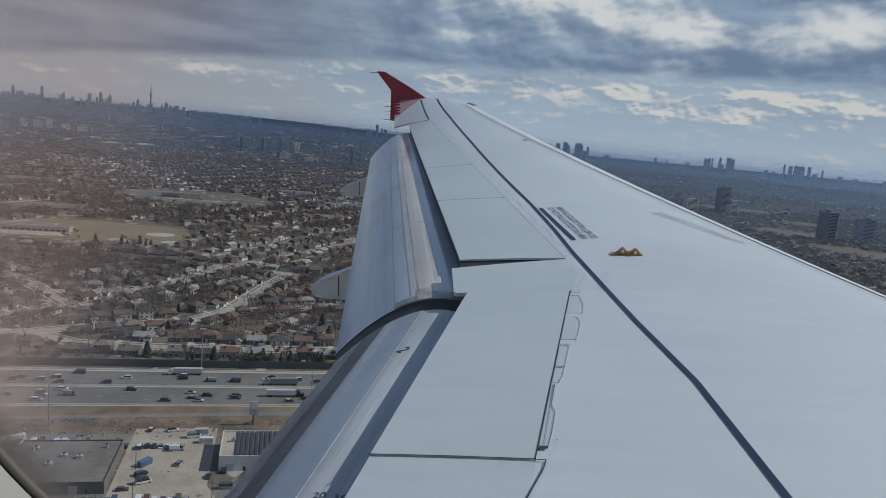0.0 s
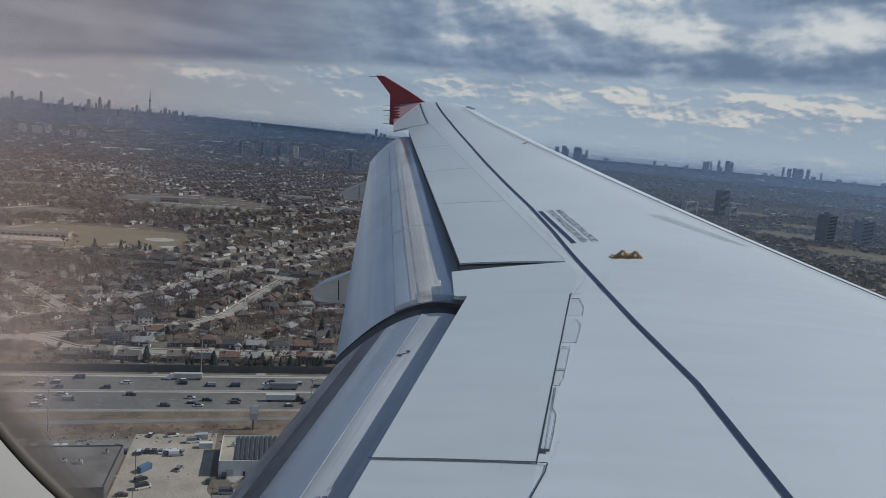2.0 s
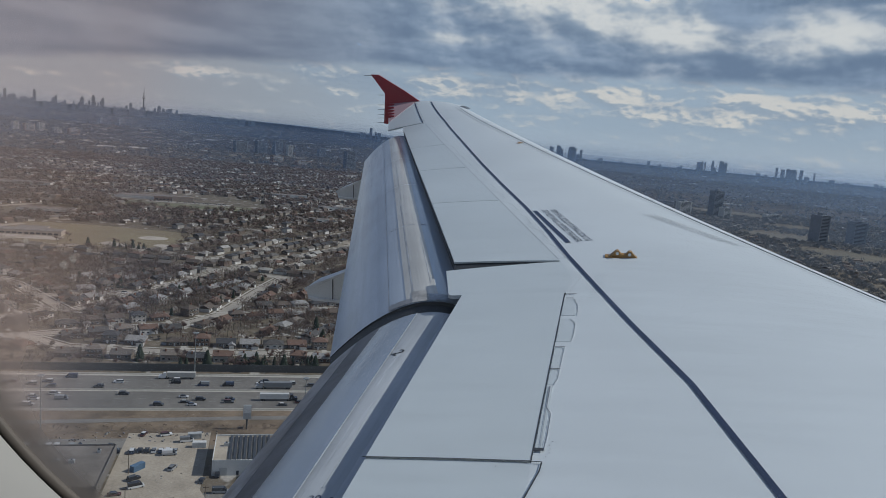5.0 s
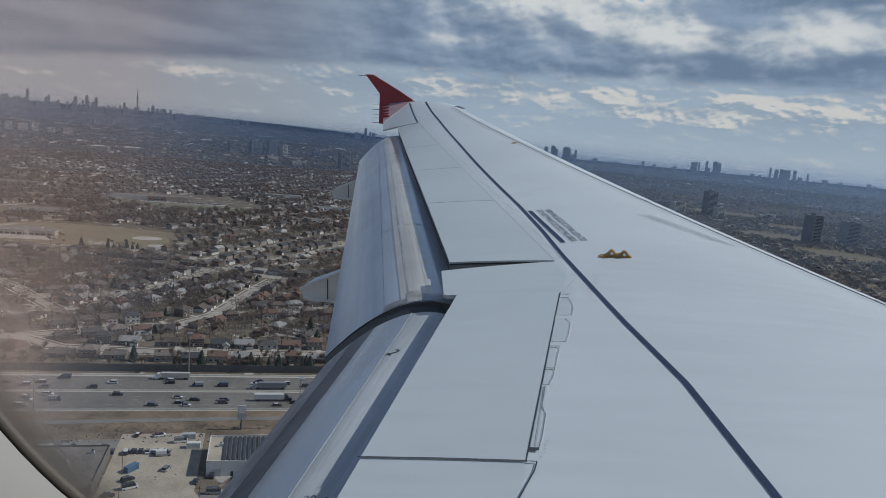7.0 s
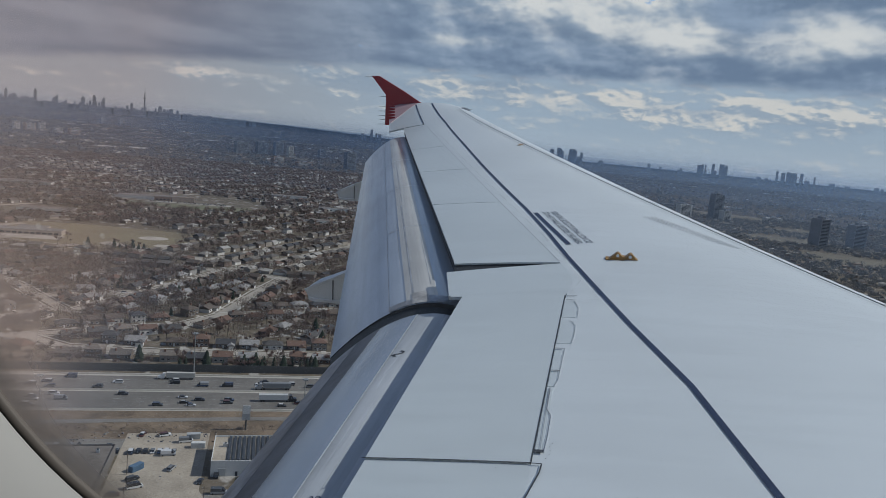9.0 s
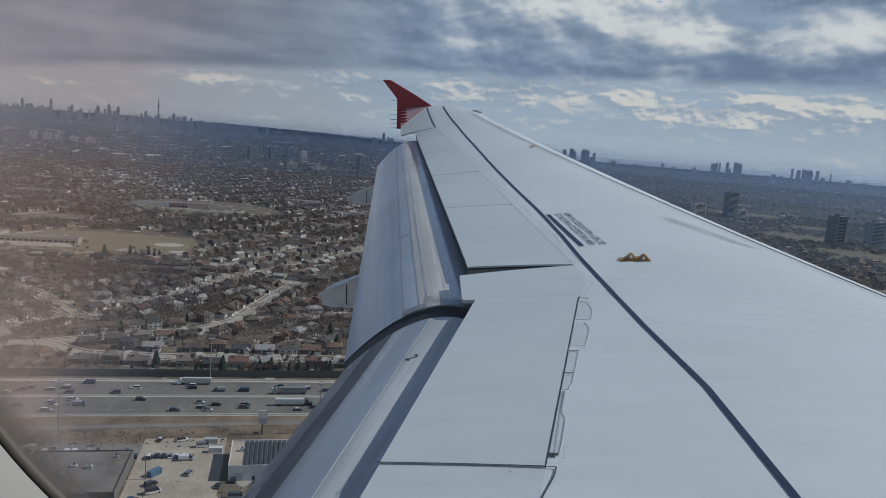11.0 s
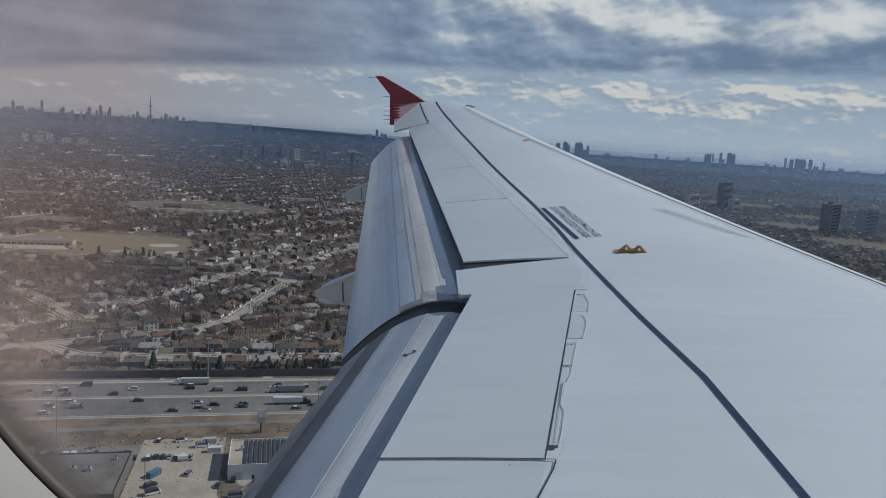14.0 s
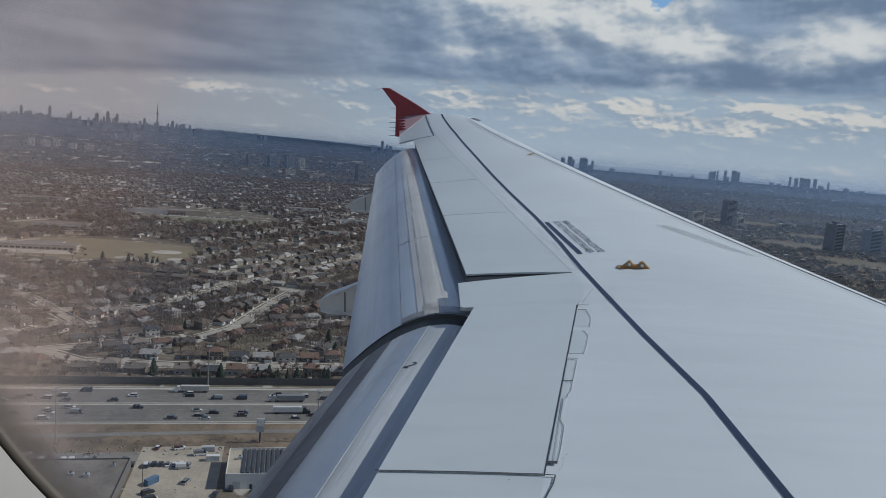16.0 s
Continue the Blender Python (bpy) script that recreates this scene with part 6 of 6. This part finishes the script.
# ---------------------------------------------------------------- school with its car park and field
GRASSF = material("sports_grass", (0.15, 0.15, 0.085), 0.95, vary=0.3, scale=0.03, fine=0.3)
setting("ground_playing_field", slab(-225, 1300, -25, 1372, 0.16), GRASSF, "pale olive winter playing field", "ground")
setting("ground_car_park", slab(-200, 1376, -60, 1398, 0.17), STREET, "grey school car park", "ground")
setting("path_running_track", strip([(-118 + 92 * math.cos(a * 0.2618), 1334 + 30 * math.sin(a * 0.2618)) for a in range(25)], 4.0, 0.2), GRAVEL, "pale oval running track round the field", "path")
sch = thing("school", "low flat-roofed school of pale and brown brick", "school", frame_at(-190, 1402))
part("wall", Soup().box(0, 0, 0, 60, 30, 7), material("school_brick", (0.30, 0.20, 0.14), 0.9), sch)
part("wall", Soup().box(30, -4, 0, 66, 0, 9), material("school_buff", (0.42, 0.33, 0.25), 0.9), sch)
part("wall", Soup().box(-70, 6, 0, 0, 40, 5), WHITEW, sch)
part("roof", Soup().box(0.5, 0.5, 7, 59.5, 29.5, 7.3), FLATROOF, sch)
part("roof", Soup().box(-69.5, 6.5, 5, -0.5, 39.5, 5.3), FLATROOF, sch)
for i in range(9):
    part("window", Soup().box(3 + 6.2 * i - 0.5, -0.1, 1.2, 7 + 6.2 * i - 0.5, 0.05, 3.0), GLASSD, sch)
for i in range(36):
    if rnd.random() < 0.85:
        put_vehicle(rnd.choice(("saloon", "suv")), -196 + i * 3.6, 1382 if i % 2 else 1391, math.pi / 2, 0.2)
for (s0, n0, w, d, h) in ((-330, 1150, 70, 26, 6), (40, 1230, 60, 22, 5), (95, 1420, 80, 20, 6), (-470, 1500, 90, 30, 7), (10, 1580, 70, 24, 8)):
    b = thing("shop_building", "low flat-roofed pale commercial building", "building", frame_at(s0, n0))
    part("wall", Soup().box(0, 0, 0, w, d, h), WHITEW, b)
    part("roof", Soup().box(0.5, 0.5, h, w - 0.5, d - 0.5, h + 0.25), FLATROOF, b)
    for i in range(6):
        part("window", Soup().box(w * (i + 0.2) / 6, -0.1, 1, w * (i + 0.75) / 6, 0.05, 3), GLASSD, b)

# ---------------------------------------------------------------- apartment slabs and towers
TOWM = {"dark": material("dark_tower", (0.17, 0.18, 0.20), 0.6, vary=0.2, scale=0.1, fine=0.5),
        "grey": material("grey_tower", (0.24, 0.25, 0.27), 0.7, vary=0.2, scale=0.1, fine=0.5),
        "pale": material("pale_tower", (0.50, 0.49, 0.46), 0.7, vary=0.15, scale=0.1, fine=0.5),
        "brick": material("brick_tower", (0.33, 0.22, 0.16), 0.8, vary=0.15, scale=0.1, fine=0.5),
        # pale blue-grey: haze of the distance put into the tower colour
        "haze": material("hazed_tower", (0.245, 0.255, 0.28), 0.9, vary=0.15, scale=0.02, fine=0.1)}


def apartment(az, d, w, dep, h, tone, turn, floors):
    """A slab with balcony bands and recessed glazing on its long sides."""
    m, k = far_pose(az, d, turn)
    b = thing("apartment_building", {"dark": "dark grey", "grey": "grey", "pale": "pale concrete", "brick": "brown brick"}[tone] + " apartment slab with balcony bands", "apartment building", m, group="apartment buildings")
    part("wall", Soup().box(-w / 2, -dep / 2, 0, w / 2, dep / 2, h), TOWM[tone], b)
    part("roof_house", Soup().box(-w * 0.15, -dep * 0.25, h, w * 0.15, dep * 0.25, h + 5), TOWM["grey"], b)
    fh_ = h / floors
    band = Soup().box(-w * 0.44, -dep / 2 - 1.4, -0.15, w * 0.44, -dep / 2, 1.0).mesh("balcony", TOWM["pale" if tone in ("pale", "brick") else "grey"])
    glass = Soup().box(-w * 0.40, -dep / 2 - 0.12, 1.2, w * 0.40, -dep / 2, fh_ - 0.5).mesh("window", GLASSD)
    for i in range(1, floors):
        for nm, me in (("balcony", band), ("window", glass))[:1 if d > 5000 else 2]:
            ob = new(nm, me)
            ob.parent = b
            ob.location = (0, 0, i * fh_)
    for sd in (-1, 1):
        part("pier", Soup().box(sd * w * 0.47 - 0.8, -dep / 2 - 1.6, 0, sd * w * 0.47 + 0.8, -dep / 2, h), TOWM[tone], b)
    return b


for row in ((-8.6, 2271, 34, 22, 74, "dark", 0.75, 22), (-9.3, 2240, 26, 20, 30, "pale", 0.75, 9), (-6.4, 2207, 44, 18, 36, "pale", 0.75, 11), (-15.6, 1782, 24, 30, 62, "grey", 0.75, 20),
            (-17.9, 1850, 34, 22, 54, "grey", 0.75, 18), (-12.5, 2450, 60, 18, 14, "pale", 0.75, 4),
            (27.6, 3625, 70, 22, 52, "dark", 0.60, 14), (26.1, 3700, 60, 22, 58, "dark", 0.60, 15), (24.9, 3750, 46, 22, 62, "grey", 0.60, 16), (24.0, 3600, 26, 20, 52, "pale", 0.60, 14),
            (24.9, 3000, 50, 20, 24, "brick", 0.60, 7), (22.9, 2900, 70, 18, 16, "brick", 0.60, 5), (21.6, 3900, 40, 20, 40, "grey", 0.60, 12), (19.4, 2960, 46, 22, 68, "dark", 0.60, 20),
            (42.4, 4300, 30, 16, 40, "pale", 0.60, 12), (41.6, 4250, 56, 16, 36, "brick", 0.60, 11), (40.9, 4350, 30, 16, 42, "pale", 0.60, 13), (39.9, 4200, 40, 16, 28, "pale", 0.60, 8), (38.9, 4150, 56, 16, 30, "brick", 0.60, 9),
            (37.2, 7000, 30, 20, 55, "grey", 0.60, 8), (36.0, 7000, 26, 20, 55, "grey", 0.60, 8)):
    apartment(*row)


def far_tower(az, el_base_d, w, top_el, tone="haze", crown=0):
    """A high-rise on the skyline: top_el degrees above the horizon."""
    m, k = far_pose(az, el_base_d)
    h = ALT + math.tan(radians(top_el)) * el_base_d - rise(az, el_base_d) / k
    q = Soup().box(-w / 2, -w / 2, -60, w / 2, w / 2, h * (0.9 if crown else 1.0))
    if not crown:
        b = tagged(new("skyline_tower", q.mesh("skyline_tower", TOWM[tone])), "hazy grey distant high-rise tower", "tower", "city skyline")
        b.matrix_world = m
    else:
        b = thing("skyline_tower", "hazy grey distant high-rise tower with stepped crown", "tower", m, group="city skyline")
        part("shaft", q, TOWM[tone], b)
        part("crown", Soup().box(-w / 3, -w / 3, h * 0.88, w / 3, w / 3, h), TOWM[tone], b)
        if crown > 1:
            part("mast", Soup().tube((0, 0, h), (0, 0, h * 1.15), w * 0.06, w * 0.02, 5), TOWM[tone], b)


rnd = random.Random(77)
CITY = 17000
# the long downtown skyline, tallest round the centre
for i in range(210):
    az = rnd.uniform(26.5, 49)
    hump = 0.34 + 0.42 * math.exp(-((az - 38.2) / 3.4) ** 2) + 0.30 * math.exp(-((az - 43.5) / 2.5) ** 2) + 0.25 * math.exp(-((az - 33) / 1.5) ** 2)
    if az < 31:
        hump *= 0.55
    far_tower(az, CITY * rnd.uniform(0.9, 1.1), rnd.uniform(26, 60), 0.02 + hump * 0.58 * rnd.random() ** 1.6, crown=rnd.choice((0, 0, 0, 1)))
for az, el, w in ((41.3, 1.32, 66), (37.7, 1.28, 80), (37.1, 1.1, 70), (40.0, 0.9, 50), (43.0, 1.1, 70), (44.6, 1.15, 70), (33.4, 0.80, 90), (35.3, 0.85, 70), (38.4, 1.0, 90), (46.5, 1.1, 80), (48.0, 0.9, 80)):
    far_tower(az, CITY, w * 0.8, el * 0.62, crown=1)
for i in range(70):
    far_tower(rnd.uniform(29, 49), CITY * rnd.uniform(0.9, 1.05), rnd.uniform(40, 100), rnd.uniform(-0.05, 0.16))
# the concrete observation tower with its pod and mast
m, k = far_pose(34.44, CITY)
h = ALT + math.tan(radians(1.68)) * CITY - rise(34.44, CITY) / k
ct = thing("observation_tower", "slim concrete observation tower with round pod", "tower", m)
part("shaft", Soup().tube((0, 0, -200), (0, 0, h * 0.62), 26, 14, 8).tube((0, 0, h * 0.62), (0, 0, h * 0.80), 12, 9, 8), TOWM["haze"], ct)
part("pod", Soup().tube((0, 0, h * 0.60), (0, 0, h * 0.625), 16, 36, 16).tube((0, 0, h * 0.625), (0, 0, h * 0.66), 36, 22, 16), TOWM["haze"], ct)
part("upper_pod", Soup().tube((0, 0, h * 0.79), (0, 0, h * 0.81), 14, 16, 12), TOWM["haze"], ct)
part("mast", Soup().tube((0, 0, h * 0.80), (0, 0, h), 7, 3, 6), TOWM["haze"], ct)
# clusters by the lake shore
for az0, n_, el, wd in ((3.2, 14, 0.36, 2.8), (-7.6, 8, 0.34, 2.2), (-13.5, 8, 0.18, 2.6), (11.0, 8, 0.40, 3.0), (17.8, 5, 0.42, 1.8), (7.0, 5, 0.34, 2.0)):
    for i in range(n_):
        far_tower(az0 + rnd.uniform(-wd, wd) * 0.6, rnd.uniform(10500, 13500), rnd.uniform(24, 62), el * rnd.uniform(-0.25, 1.0) - 0.02, crown=rnd.choice((0, 0, 1)))
for i in range(26):
    far_tower(rnd.uniform(-20, 16), rnd.uniform(11000, 15000), rnd.uniform(40, 80), rnd.uniform(-0.45, -0.2))

# pale roofs, plazas and warehouses scattered over the far plain
ROOFS = material("far_roofs", (0.3, 0.3, 0.3), 0.9, vary=0.2, scale=0.05, fine=0.3, island=True,
                 palette=[(0.30, 0.28, 0.25), (0.20, 0.18, 0.16), (0.56, 0.54, 0.51), (0.26, 0.20, 0.155), (0.15, 0.145, 0.14), (0.34, 0.31, 0.27), (0.18, 0.16, 0.14), (0.14, 0.13, 0.12)])
rnd = random.Random(501)
fr = Soup()
for i in range(2300):
    d = 1300 * 5.0 ** rnd.random() if i < 1600 else rnd.uniform(5000, 15000)
    az = rnd.uniform(15, 47) if rnd.random() < 0.62 else rnd.uniform(-21, 15)
    m, k = far_pose(az, d, rnd.choice((0.55, 0.55, 2.12)) + rnd.uniform(-0.1, 0.1))
    s, n = to_sn(m.translation.x, m.translation.y)
    if n < 1000 or is_clear(s, n, 20) or taken(m.translation.x, m.translation.y, 14) and d < NEAR:
        continue
    big = i >= 1600 or rnd.random() < (0.10 if az > 15 else 0.09)
    w, dp, h = (rnd.uniform(30, 90), rnd.uniform(14, 26), rnd.uniform(3.5, 5)) if big else (rnd.uniform(10, 18), rnd.uniform(7, 10), rnd.uniform(3.5, 6.5))
    b = Soup().box(-w / 2, -dp / 2, 0, w / 2, dp / 2, h)
    fr.add([m @ Vector(q) for q in b.v], b.f[1:])
tagged(new("distant_roofs", fr.mesh("distant_roofs", ROOFS)), "pale and brown roofs scattered over the far suburb", "houses", kind="stuff")
